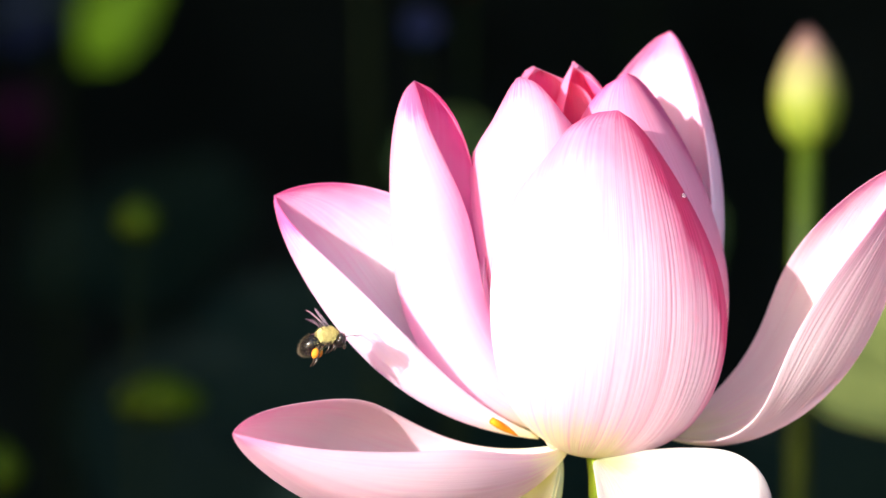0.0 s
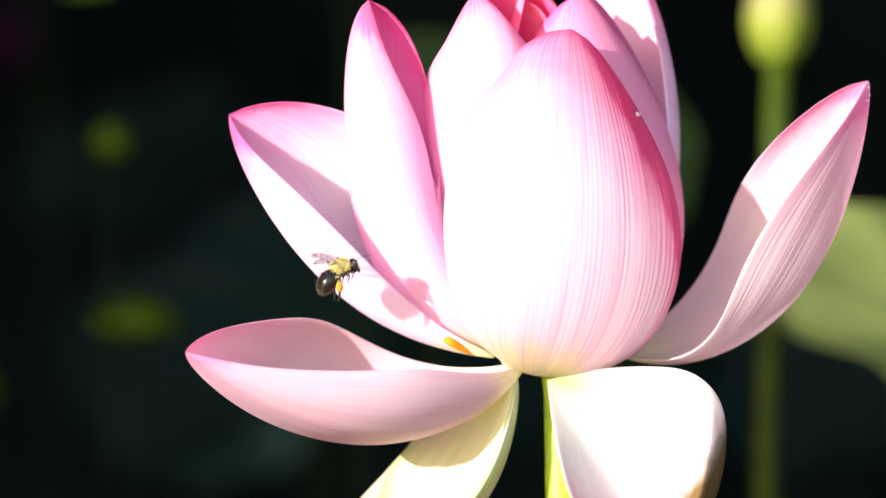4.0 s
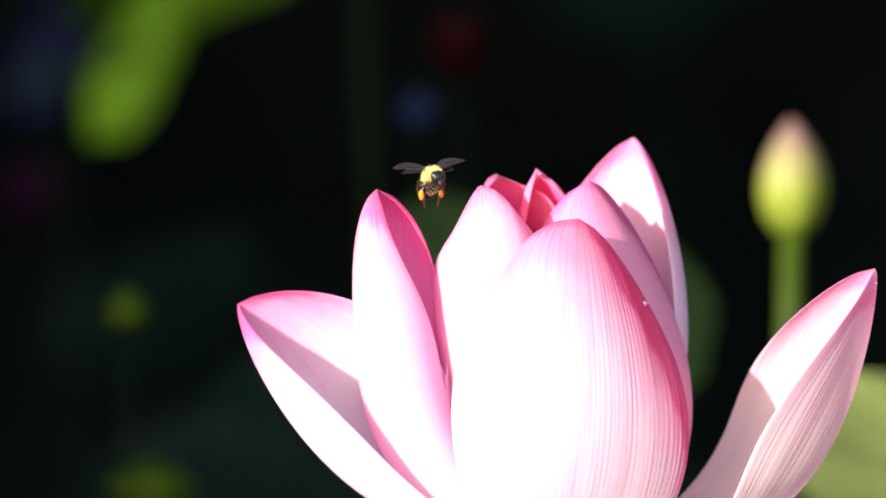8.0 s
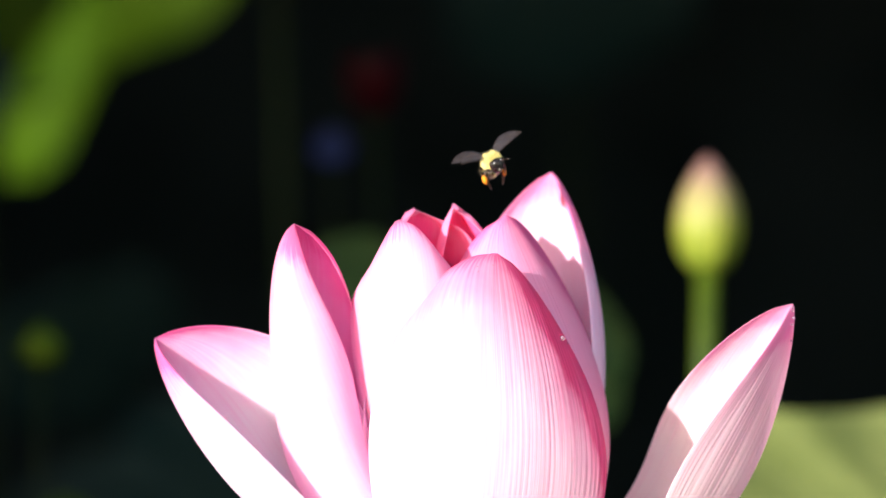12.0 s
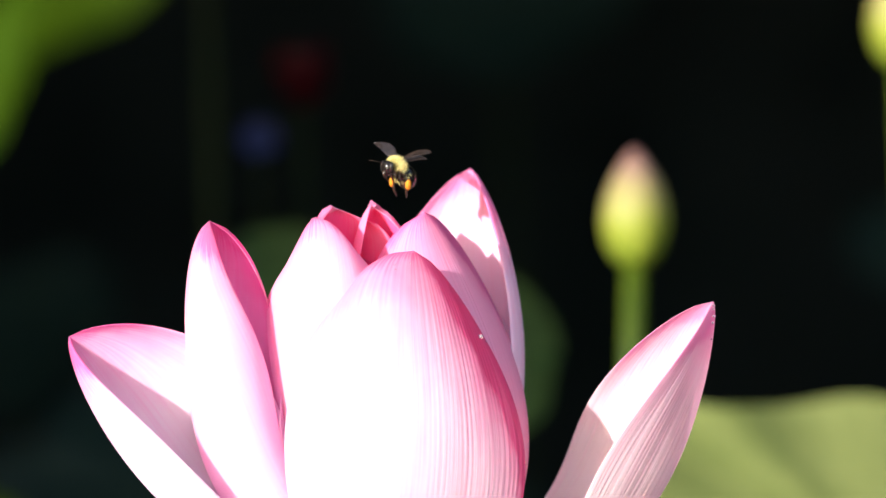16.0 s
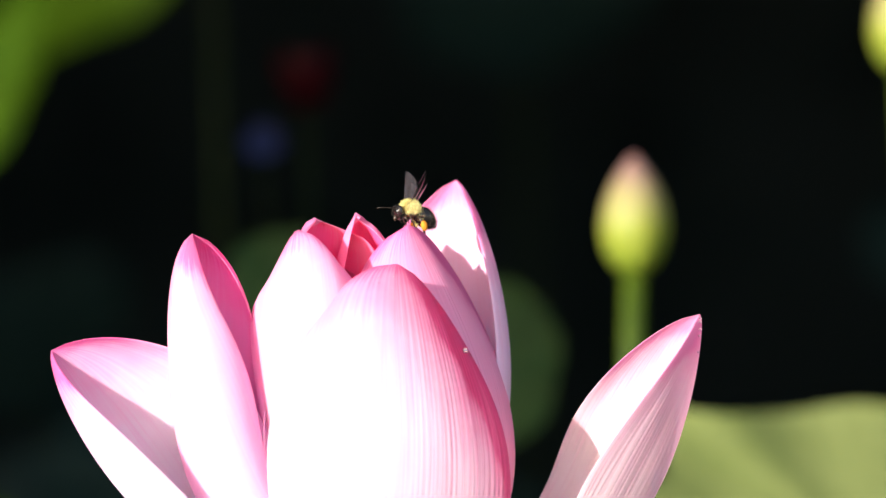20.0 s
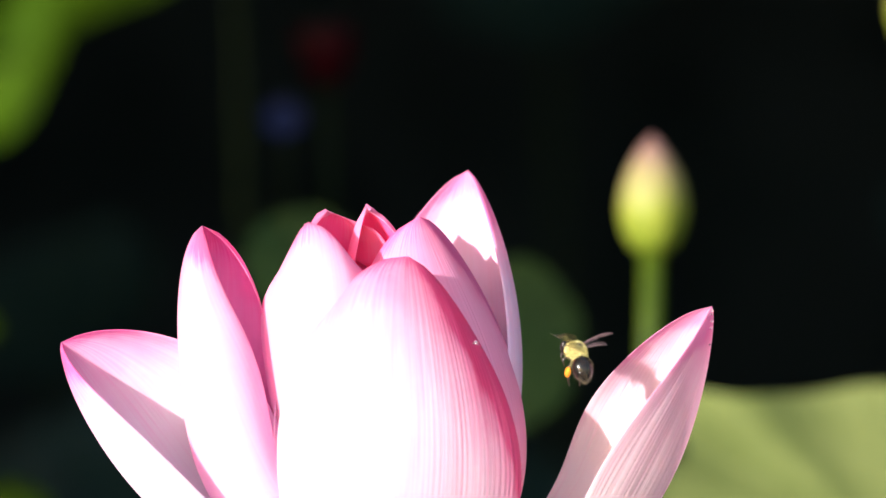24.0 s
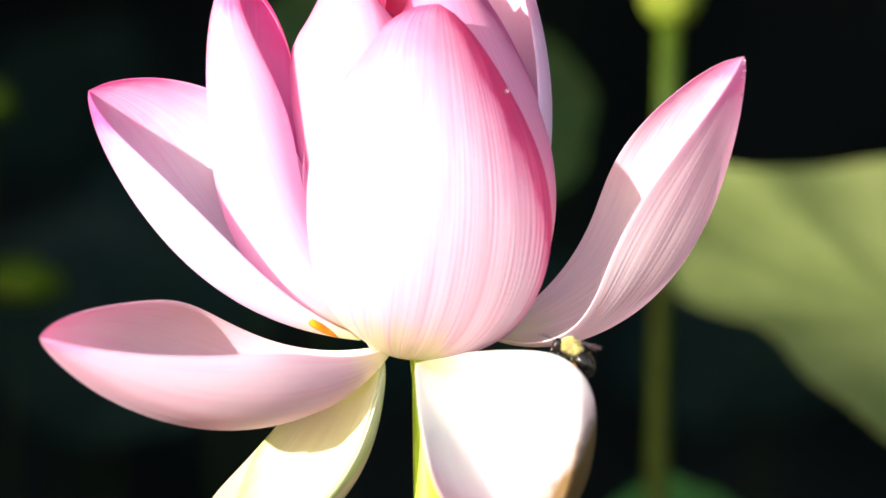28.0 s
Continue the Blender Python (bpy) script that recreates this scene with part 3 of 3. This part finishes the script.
lotus_leaf((-0.133, 1.500, 1.397), 0.06, (25, 0, 0), LEAF_DARKENED, 0.05, 0.2, 10, label="lotus leaf on a tall stalk, shade put into its colour")
lotus_leaf((-0.0863, 1.150, 1.2704), 0.0100, (65, 0, 0), LEAF_BLUE, 0.05, 0.2, 11, label="small leaf with the sky's blue put into its colour")
lotus_leaf((-0.395, 2.300, 1.330), 0.056, (66, -60, 0), LEAF_BLUE, 0.05, 0.2, 12, label="leaf with the sky's blue put into its colour", squash=0.6)
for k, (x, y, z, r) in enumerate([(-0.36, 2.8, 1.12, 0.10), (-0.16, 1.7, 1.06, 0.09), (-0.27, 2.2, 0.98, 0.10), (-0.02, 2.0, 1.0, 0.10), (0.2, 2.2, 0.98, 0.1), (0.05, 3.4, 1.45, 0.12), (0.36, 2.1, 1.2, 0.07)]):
    lotus_leaf((x, y, z), r, (35 + 9 * (k % 3), 12 * (k % 4) - 18, 0), LEAF_TEAL, 0.06, 0.15, 20 + k, label="lotus leaf among others, deep shade put into its colour")
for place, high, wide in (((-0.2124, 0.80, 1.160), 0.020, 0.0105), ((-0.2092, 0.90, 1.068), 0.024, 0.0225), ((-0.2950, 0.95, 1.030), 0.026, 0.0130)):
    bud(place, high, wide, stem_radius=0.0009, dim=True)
# Bloom colours darkened to near black in place of deep shade.
RED = plain("shaded_red_petals", (0.009, 0.0001, 0.0008), (0.016, 0.0004, 0.002), 30, 0.5, gloss=0.05)
PURPLE = plain("shaded_purple_petals", (0.012, 0.002, 0.012), (0.022, 0.004, 0.020), 30, 0.5, gloss=0.05)


def far_bloom(place, size, material, label):
    """A half-open bloom far behind: a whorl of pointed petals on a stalk."""
    thing = tagged(new("far_bloom"), label, "flower")
    thing.matrix_basis = pose(*place)
    for k in range(9):
        me = petal_mesh("petal", azimuth=40 * k + 11 * (k % 2), length=size * 900, half_width=size * 300, lean0=50, lean1=15 + 14 * (k % 2), lean2=-5, roll=0, sway=0,
                        root=0.5, taper=0.6, cup0=50, cup1=60, radius=3, rise=-size * 400, twist=0, rows=14, cols=9, seed=k)
        part("petal", me, material, thing)
    v, f, u = tube([(0, 0, -size * 0.4), (0.01, 0.01, -0.6 * place[2]), (0, 0, -place[2])], [0.0012] * 3, 8)
    part("stalk", mesh_of("stalk", v, f, u), STALK_SHADED, thing)


far_bloom((-0.0628, 1.150, 1.3040), 0.040, RED, "red bloom with deep shade put into its colour")
far_bloom((-0.418, 2.300, 1.225), 0.060, PURPLE, "purple bloom with deep shade put into its colour")

# ---- pond and bank ----
WATER = plain("pond_water", (0.006, 0.012, 0.012), (0.012, 0.02, 0.016), 3, 0.12, 0.2, 0.01)
v, f, u = [(-60, -60, 0), (60, -60, 0), (60, 60, 0), (-60, 60, 0)], [(0, 1, 2, 3)], None
tagged(part("water", mesh_of("water", v, f, u, False), WATER), "dark still pond water", "water", kind="structure")
# Foliage painted near black: its shade lies in the colour.
BANK = plain("shaded_foliage", (0.0076, 0.0120, 0.0140), (0.0170, 0.0225, 0.0262), 2.0, 0.9, gloss=0.0)


def leaf_blade(spot, normal, size, rng, verts, faces):
    """One pointed leaf, folded along its midrib, added to verts and faces."""
    n = normal.normalized()
    a = n.orthogonal().normalized()
    a.rotate(Matrix.Rotation(rng.uniform(0, 6.28), 3, n))
    b = n.cross(a)
    k = len(verts)
    verts += [spot - a * size, spot - a * size * 0.2 + b * size * 0.42 + n * size * 0.14, spot + a * size * 0.45 + b * size * 0.3 + n * size * 0.1, spot + a * size,
              spot + a * size * 0.45 - b * size * 0.3 + n * size * 0.1, spot - a * size * 0.2 - b * size * 0.42 + n * size * 0.14, spot + a * size * 0.1]
    faces += [(k, k + 6, k + 1), (k + 1, k + 6, k + 2), (k + 2, k + 6, k + 3), (k + 3, k + 6, k + 4), (k + 4, k + 6, k + 5), (k + 5, k + 6, k)]


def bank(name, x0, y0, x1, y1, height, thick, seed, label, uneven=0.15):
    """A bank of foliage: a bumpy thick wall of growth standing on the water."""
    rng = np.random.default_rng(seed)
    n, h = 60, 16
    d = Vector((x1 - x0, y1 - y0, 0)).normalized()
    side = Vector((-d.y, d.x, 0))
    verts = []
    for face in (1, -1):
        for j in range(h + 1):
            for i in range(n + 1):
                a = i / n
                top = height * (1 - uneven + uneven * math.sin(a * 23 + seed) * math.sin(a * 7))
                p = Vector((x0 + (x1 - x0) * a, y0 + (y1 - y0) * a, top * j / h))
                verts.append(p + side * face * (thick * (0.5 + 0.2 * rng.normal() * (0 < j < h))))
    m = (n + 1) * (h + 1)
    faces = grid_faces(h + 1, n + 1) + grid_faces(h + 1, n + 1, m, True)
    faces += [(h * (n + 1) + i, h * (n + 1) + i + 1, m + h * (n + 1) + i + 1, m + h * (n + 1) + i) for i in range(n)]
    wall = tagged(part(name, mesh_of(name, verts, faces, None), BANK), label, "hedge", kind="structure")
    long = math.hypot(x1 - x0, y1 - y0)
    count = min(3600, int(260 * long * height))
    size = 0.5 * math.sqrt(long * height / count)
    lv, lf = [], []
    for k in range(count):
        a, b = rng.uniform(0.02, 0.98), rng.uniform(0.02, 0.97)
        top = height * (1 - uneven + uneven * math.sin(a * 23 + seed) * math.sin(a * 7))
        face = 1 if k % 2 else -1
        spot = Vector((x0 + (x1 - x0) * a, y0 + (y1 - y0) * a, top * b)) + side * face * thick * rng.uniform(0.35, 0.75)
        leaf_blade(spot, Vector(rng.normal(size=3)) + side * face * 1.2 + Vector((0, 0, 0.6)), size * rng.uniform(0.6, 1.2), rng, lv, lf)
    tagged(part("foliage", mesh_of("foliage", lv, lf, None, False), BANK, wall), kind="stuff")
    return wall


bank("backdrop", -14, 9, 14, 9, 6, 1.0, 2, "foliage along the far bank, deep shade put into its colour")
# Unseen hedges added against the sun; their gap lights the lime leaf.
bank("backdrop", -3.6, -3.62, -3.6, -2.25, 7, 0.25, 3, "unseen tall hedge added to keep the sun off the background")
# Added out of view, only to shade the bud stalk.
bank("backdrop", -3.6, -4.1, -3.6, -3.62, 2.42, 0.25, 6, "unseen low hedge added to shade the bud stalk", 0.02)
# Unseen cover added overhead, to darken everything behind the flower.
added_canopy = [(x, y, 3.2 + 0.5 * math.sin(x * 2.1) * math.cos(y * 1.7) + h) for h in (0, 0.6) for y in np.linspace(1.2, 9.5, 24) for x in np.linspace(-5, 5, 24)]
added_roof = tagged(part("backdrop", mesh_of("added_canopy", added_canopy, grid_faces(24, 24, 0, True) + grid_faces(24, 24, 576)), BANK), "unseen leafy cover added to keep sky light off the background", "tree", kind="structure")
rng = np.random.default_rng(8)
lv, lf = [], []
for k in range(3200):
    x, y = rng.uniform(-4.9, 4.9), rng.uniform(1.3, 9.4)
    z = 3.2 + 0.5 * math.sin(x * 2.1) * math.cos(y * 1.7) + (0.62 if k % 2 else -0.02)
    leaf_blade(Vector((x, y, z)), Vector(rng.normal(size=3)) + Vector((0, 0, 1.5 if k % 2 else -1.5)), rng.uniform(0.08, 0.16), rng, lv, lf)
tagged(part("foliage", mesh_of("foliage", lv, lf, None, False), BANK, added_roof), kind="stuff")
# Unseen wall of growth, added to block light from the right.
bank("backdrop", 4.2, 0.4, 4.2, 9, 4, 0.4, 5, "unseen foliage wall added to block light from the side")
# The unseen hedge goes on past the gap, added for shade.
bank("backdrop", -3.6, -1.75, -3.6, 12, 7, 0.25, 4, "unseen tall hedge added to keep the sun off the background")

# ---- bumblebee ----
BLACK = plain("black_shell", (0.008, 0.006, 0.005), (0.012, 0.009, 0.008), 900, 0.2, 0.3, 0.0001, gloss=0.3)
EYE = plain("eye", (0.01, 0.007, 0.006), (0.02, 0.014, 0.012), 4000, 0.12)
FUR_YELLOW = plain("yellow_fur", (0.58, 0.48, 0.14), (0.86, 0.76, 0.34), 900, 0.8)
FUR_BASE = plain("fur_roots", (0.16, 0.125, 0.045), (0.34, 0.28, 0.11), 700, 0.9)
FUR_BLACK = plain("black_fur", (0.012, 0.010, 0.008), (0.03, 0.026, 0.02), 900, 0.8)
FUR_BROWN = plain("brown_fur", (0.02, 0.014, 0.008), (0.09, 0.062, 0.03), 900, 0.8)
POLLEN = plain("orange_pollen", (0.46, 0.13, 0.002), (0.66, 0.24, 0.004), 2500, 0.8, 0.6, 0.0003)
LEG = plain("leg_shell", (0.012, 0.008, 0.006), (0.04, 0.022, 0.012), 1500, 0.35)


def wing_material():
    t = Tree("wing")
    v = t.n.new("ShaderNodeTexVoronoi")
    v.feature = "DISTANCE_TO_EDGE"
    v.inputs["Scale"].default_value = 420.0
    t.l.new(t.n.new("ShaderNodeTexCoord").outputs["Object"], v.inputs["Vector"])
    veins = t.ramp(v.outputs["Distance"], (0.0, (1, 1, 1)), (0.06, (0, 0, 0)))
    t.set(Base_Color=(0.04, 0.028, 0.024, 1), Roughness=0.16, Alpha=t.math("MULTIPLY_ADD", veins, 0.4, 0.36), Coat_Weight=0.6, Coat_Roughness=0.08)
    return t.m


WING = wing_material()


def blob(centre, size, seg=20, rings=14, tilt=0.0, taper=0.0):
    verts, uvs = [], []
    for i in range(rings + 1):
        th = math.pi * i / rings
        for k in range(seg):
            w = 2 * math.pi * k / seg
            x = math.cos(th)
            r = math.sin(th) * (1 - taper * x)
            p = Vector((size[0] * x, size[1] * r * math.cos(w), size[2] * r * math.sin(w)))
            if tilt:
                p.rotate(Euler((0, radians(tilt), 0)))
            verts.append(Vector(centre) + p)
            uvs.append((k / seg, i / rings))
    return verts, grid_faces(rings + 1, seg, closed=True), uvs


def fur_on(verts, count, length, seed, keep=lambda p: True, comb=(-0.6, 0, 0)):
    """Fine hairs standing on a rounded form."""
    rng = random.Random(seed)
    pts = [Vector(v) for v in verts]
    c = sum(pts, Vector()) / len(pts)
    out_v, out_f = [], []
    made = 0
    while made < count:
        a, b = rng.choice(pts), rng.choice(pts)
        p = a.lerp(b, 0.0)
        if not keep(p):
            continue
        n = ((p - c).normalized() + Vector(comb) * rng.uniform(0.2, 1) + Vector((rng.gauss(0, 0.25), rng.gauss(0, 0.25), rng.gauss(0, 0.25)))).normalized()
        p = p + Vector((rng.gauss(0, 2.2e-4), rng.gauss(0, 2.2e-4), rng.gauss(0, 2.2e-4)))
        s = n.orthogonal().normalized() * 6.0e-5
        q = n.cross(s)
        k = len(out_v)
        out_v += [p + s, p - 0.5 * s + 0.87 * q, p - 0.5 * s - 0.87 * q, p + n * length * rng.uniform(0.6, 1.1)]
        out_f += [(k, k + 1, k + 3), (k + 1, k + 2, k + 3), (k + 2, k, k + 3)]
        made += 1
    return out_v, out_f


def wing_mesh(length, width, name):
    """A thin wing along +Y with its root at the origin, broader towards the end."""
    n, m = 20, 8
    verts = []
    for z in (0.00002, -0.00002):
        for i in range(n + 1):
            a = i / n
            w = width * (0.16 + 0.84 * math.sin(math.pi * min(1, a * 0.92 + 0.06)) ** 0.7) * (1 if a < 0.8 else math.sqrt(max(0.02, 1 - ((a - 0.8) / 0.2) ** 2)))
            for j in range(m + 1):
                b = j / m
                verts.append((0.12 * width - w * b + 0.15 * width * a, length * a, z + 0.00012 * math.sin(9 * b) + 0.0003 * math.sin(3 * a)))
    k = (n + 1) * (m + 1)
    return mesh_of(name, verts, grid_faces(n + 1, m + 1) + grid_faces(n + 1, m + 1, k, True))


BEE_SIZE = 0.77


def bumblebee():
    bee = tagged(new("bumblebee"), "bumblebee with yellow furry thorax, glossy black abdomen and orange pollen baskets", "bee")
    body = blob((0, 0, 0), (0.0041, 0.0040, 0.0038), 28, 20)
    thorax = part("thorax", mesh_of("thorax", *body), FUR_BASE, bee)
    fv, ff = fur_on(body[0], 3600, 0.0013, 1, lambda p: p.z > -0.0020 and p.x > -0.0034 and (p.x / 0.0013) ** 2 + (p.y / 0.0015) ** 2 > 1)
    part("thorax_fur", mesh_of("thorax_fur", fv, ff, None, False), FUR_YELLOW, thorax, "pale yellow fur")
    fv, ff = fur_on(body[0], 900, 0.0011, 2, lambda p: p.z < -0.0016 or ((p.x / 0.0013) ** 2 + (p.y / 0.0015) ** 2 < 1 and p.z > 0))
    part("dark_fur", mesh_of("dark_fur", fv, ff, None, False), FUR_BLACK, thorax, "black fur")
    ab = blob((-0.0074, 0, -0.0034), (0.0060, 0.0045, 0.0043), 32, 24, -32, -0.10)
    abdomen = part("abdomen", mesh_of("abdomen", *ab), BLACK, bee, "glossy black abdomen")
    fv, ff = fur_on(ab[0], 500, 0.0011, 3, lambda p: p.x > -0.0052)
    part("abdomen_fur", mesh_of("abdomen_fur", fv, ff, None, False), FUR_YELLOW, abdomen, "yellow fur on the first band")
    fv, ff = fur_on(ab[0], 900, 0.0009, 4, lambda p: p.x < -0.0070)
    part("abdomen_down", mesh_of("abdomen_down", fv, ff, None, False), FUR_BROWN, abdomen, "short brownish hairs")
    hd = blob((0.0054, 0, -0.0020), (0.0024, 0.0030, 0.0033), 22, 16, 22)
    head = part("head", mesh_of("head", *hd), BLACK, bee)
    fv, ff = fur_on(hd[0], 300, 0.0008, 5, lambda p: p.x < 0.0075, (0, 0, 0))
    part("head_fur", mesh_of("head_fur", fv, ff, None, False), FUR_BLACK, head, "black fur")
    mz = tube([(0.0064, 0, -0.0032), (0.0070, 0, -0.0048), (0.0068, 0, -0.0058)], [0.0010, 0.0008, 0.0004], 10)
    part("mouthparts", mesh_of("mouthparts", *mz), LEG, head)
    for s in (1, -1):
        e = blob((0.0060, 0.0024 * s, -0.0013), (0.0012, 0.0010, 0.0022), 14, 10, 12)
        part("eye", mesh_of("eye", *e), EYE, head, "shiny black eye")
        a = tube([(0.0072, 0.0008 * s, -0.0008), (0.0094, 0.0018 * s, -0.0004), (0.0118, 0.0030 * s, -0.0004), (0.0140, 0.0040 * s, -0.0008)], [0.00012, 0.00011, 0.00011, 0.00010], 8)
        part("antenna", mesh_of("antenna", *a), LEG, head)
        for x, reach, drop in ((0.0028, 0.0018, 0.0046), (0.0002, 0.0022, 0.0054)):
            leg = tube([(x, 0.0022 * s, -0.0030), (x + 0.001, (0.0022 + reach * 0.7) * s, -0.0044), (x + 0.0004, (0.0022 + reach * 0.8) * s, -drop), (x - 0.0012, (0.0022 + reach * 0.6) * s, -drop - 0.0018)],
                       [0.0005, 0.00048, 0.00034, 0.00018], 8)
            part("leg", mesh_of("leg", *leg), LEG, bee)
        leg = tube([(-0.0026, 0.0024 * s, -0.0030), (-0.0036, 0.0042 * s, -0.0046), (-0.0050, 0.0040 * s, -0.0072), (-0.0062, 0.0034 * s, -0.0104), (-0.0078, 0.0028 * s, -0.0124)],
                   [0.0005, 0.0006, 0.0007, 0.0005, 0.0002], 8)
        hind = part("hind_leg", mesh_of("hind_leg", *leg), LEG, bee)
        pb = blob((-0.0050, 0.0046 * s, -0.0068), (0.0015, 0.0012, 0.0023), 14, 12, 20)
        part("pollen_basket", mesh_of("pollen_basket", *pb), POLLEN, hind, "orange load of pollen")
    wings = []
    for s in (1, -1):
        for name, length, width, root in (("forewing", 0.0152, 0.0054, (0.0012, 0.0026 * s, 0.0026)), ("hindwing", 0.0104, 0.0040, (-0.0006, 0.0028 * s, 0.0022))):
            me = wing_mesh(length, width, name)
            if s < 0:
                for vert in me.vertices:
                    vert.co.y = -vert.co.y
            wing = part(name, me, WING, bee, "smoky see-through wing")
            wings.append((wing, s, name, root))
    for child in bee.children:
        for vert in child.data.vertices:
            vert.co *= BEE_SIZE
        for small in child.children:
            for vert in small.data.vertices:
                vert.co *= BEE_SIZE
    return bee, wings


BEE, WINGS = bumblebee()
# time, place from the flower's base (mm), heading, nose up, lean (degrees)
FLIGHT = [
    (0, -85.9, -43.0, 39.6, -8, 14, 0),
    (0.3, -78.2, -43.0, 39.8, -8, 16, 0),
    (0.6, -67.3, -43.0, 33.8, -5, 25, 0),
    (0.9, -58.6, -43.0, 26.9, 12, 33, 0),
    (1.2, -50.2, -43.0, 24.2, 30, 40, 0),
    (1.5, -47.7, -43.0, 23.2, 35, 42, 0),
    (1.8, -46.2, -43.0, 17.2, 45, 35, 0),
    (2, -39.9, -43.0, 16.7, 54, 38, 0),
    (2.3, -37.7, -43.0, 15.9, 60, 35, 0),
    (2.5, -40.2, -43.0, 15.8, 50, 35, 0),
    (4.5, -81.2, -42.0, 60.8, 20, 35, 0),
    (4.7, -88.2, -30.0, 75.5, 20, 32, 0),
    (4.9, -91.1, -12.0, 87.7, 5, 28, 0),
    (5, -88.4, -7.0, 95.2, 0, 28, 0),
    (5.1, -87.9, -6.0, 100.6, 0, 30, 0),
    (5.3, -79.8, -6.0, 114.1, -5, 45, 0),
    (5.5, -71.2, -5.0, 122.6, -10, 50, 0),
    (6, -61.0, -10.0, 136.3, -15, 48, 0),
    (6.5, -65.5, -12.0, 136.2, -15, 40, 0),
    (7, -60.9, -12.0, 134.0, -20, 35, 0),
    (7.5, -53.2, -22.0, 130.0, -40, 30, 0),
    (8, -37.9, -17.0, 127.8, -66, 22, 6),
    (8.5, -27.0, -12.0, 136.6, -55, 28, 0),
    (9, -7.8, -2.0, 140.3, -64, 34, 0),
    (9.5, -0.8, -4.0, 136.4, -40, 28, 0),
    (10, -13.0, -2.0, 133.3, -72, 18, 0),
    (10.5, -17.6, 4.0, 134.6, -85, 10, 0),
    (11, -4.5, 4.0, 140.4, -94, 10, -8),
    (11.5, -3.2, 4.0, 143.4, -90, 6, 0),
    (12, 9.1, 4.0, 145.1, -72, 10, 24),
    (12.5, 26.1, 6.0, 142.5, -84, 10, 14),
    (14.5, 26.9, 12.0, 132.0, -165, 18, 0),
    (15, 20.8, 10.0, 138.5, -160, 20, 0),
    (15.5, 11.4, 8.0, 138.5, -150, 20, 0),
    (16, 7.4, 5.0, 141.9, -128, 20, -8),
    (16.5, 8.9, 5.0, 144.8, -138, 22, -6),
    (17, 16.3, 8.0, 141.5, -140, 22, 0),
    (17.5, 28.5, 12.0, 134.8, -160, 18, 0),
    (18, 34.2, 12.0, 132.2, -164, 14, 0),
    (18.5, 35.9, 12.0, 131.2, -165, 20, 0),
    (19, 29.6, 14.0, 130.3, -165, 18, 0),
    (19.5, 26.2, 14.0, 126.2, -165, 15, 0),
    (20, 17.7, 10.0, 131.9, -150, 15, 0),
    (20.5, 11.2, 8.0, 138.3, -160, 20, 0),
    (21, 9.9, 8.0, 139.6, -152, 24, 0),
    (21.5, 10.4, 6.0, 139.8, -165, 28, 0),
    (22.5, 40.0, -16.0, 138.0, 178, 25, 0),
    (23.5, 55.2, -30.0, 107.5, 155, 25, 0),
    (23.7, 63.4, -28.0, 94.0, 150, 25, 0),
    (24, 67.3, -28.0, 81.7, 132, 46, 0),
    (24.3, 71.3, -28.0, 69.1, 132, 44, 0),
    (24.5, 72.0, -28.0, 56.7, 128, 42, 0),
    (24.8, 65.3, -28.0, 37.0, 126, 40, 0),
    (25, 55.5, -28.0, 30.4, 126, 40, 0),
    (25.3, 45.2, -28.0, 20.0, 150, 30, 0),
    (25.5, 45.3, -28.0, 20.7, 155, 30, 0),
    (25.8, 47.1, -28.0, 19.5, 145, 30, 0),
    (26, 50.6, -28.0, 24.2, 145, 32, 0),
    (26.3, 55.9, -28.0, 35.5, 145, 30, 0),
    (26.6, 62.7, -28.0, 39.7, 150, 30, 0),
    (27, 60.7, -28.0, 30.2, 148, 28, 0),
    (27.5, 55.4, -30.0, 23.8, 150, 28, 0),
    (28, 56.9, -31.0, 2.8, 172, 36, 0),
]
# time, stroke of the wings (up positive), sweep back, twist (degrees)
BEAT = [
    (0, 40, 45, 30), (1, 26, 25, 45), (2, 14, 15, 50), (5, 22, 40, 55), (6, 14, 24, 55), (7, 20, 25, 30), (8, 14, 15, 45), (9, 35, 10, 40), (10, 45, 30, 20), (11, 12, 8, 50), (12, 18, 5, 50),
    (15, 45, 10, 20), (16, 25, 15, 40), (17, 32, 30, 45), (18, 66, 42, 0), (19, 70, 40, 0), (20, 65, 35, 0), (21, 45, 35, 10), (24, 30, 8, 62), (25, 22, 25, 45), (26, 16, 22, 40), (27, 10, 40, 30), (28, 12, 72, 10),
]


def motions():
    rows = []
    for t, x, y, z, heading, nose, lean in FLIGHT:
        m = Matrix.Translation(FLOWER + Vector((x, y, z)) / 1000) @ pose(0, 0, 0, 0, 0, heading) @ pose(0, 0, 0, 0, 10 - nose, 0) @ pose(0.0030, 0, 0.0012, lean, 0, 0)
        rows.append((t, m))
    walk(BEE, rows)
    beats = np.array(BEAT)
    for wing, side, name, root in WINGS:
        rows = []
        for k in range(281):
            t = k / 10
            stroke = np.interp(t, beats[:, 0], beats[:, 1])
            sweep = np.interp(t, beats[:, 0], beats[:, 2])
            twist = np.interp(t, beats[:, 0], beats[:, 3])
            if k % 10:
                stroke += 22 * math.sin(k * 2.1)
                sweep += 8 * math.cos(k * 2.1)
            if name == "hindwing":
                sweep += 14
                stroke -= 4
            m = Matrix.Translation(Vector(root) * BEE_SIZE) @ pose(0, 0, 0, 0, 0, sweep * side) @ pose(0, 0, 0, stroke * side, 0, 0) @ pose(0, 0, 0, 0, twist, 0)
            rows.append((t, m))
        walk(wing, rows)


motions()
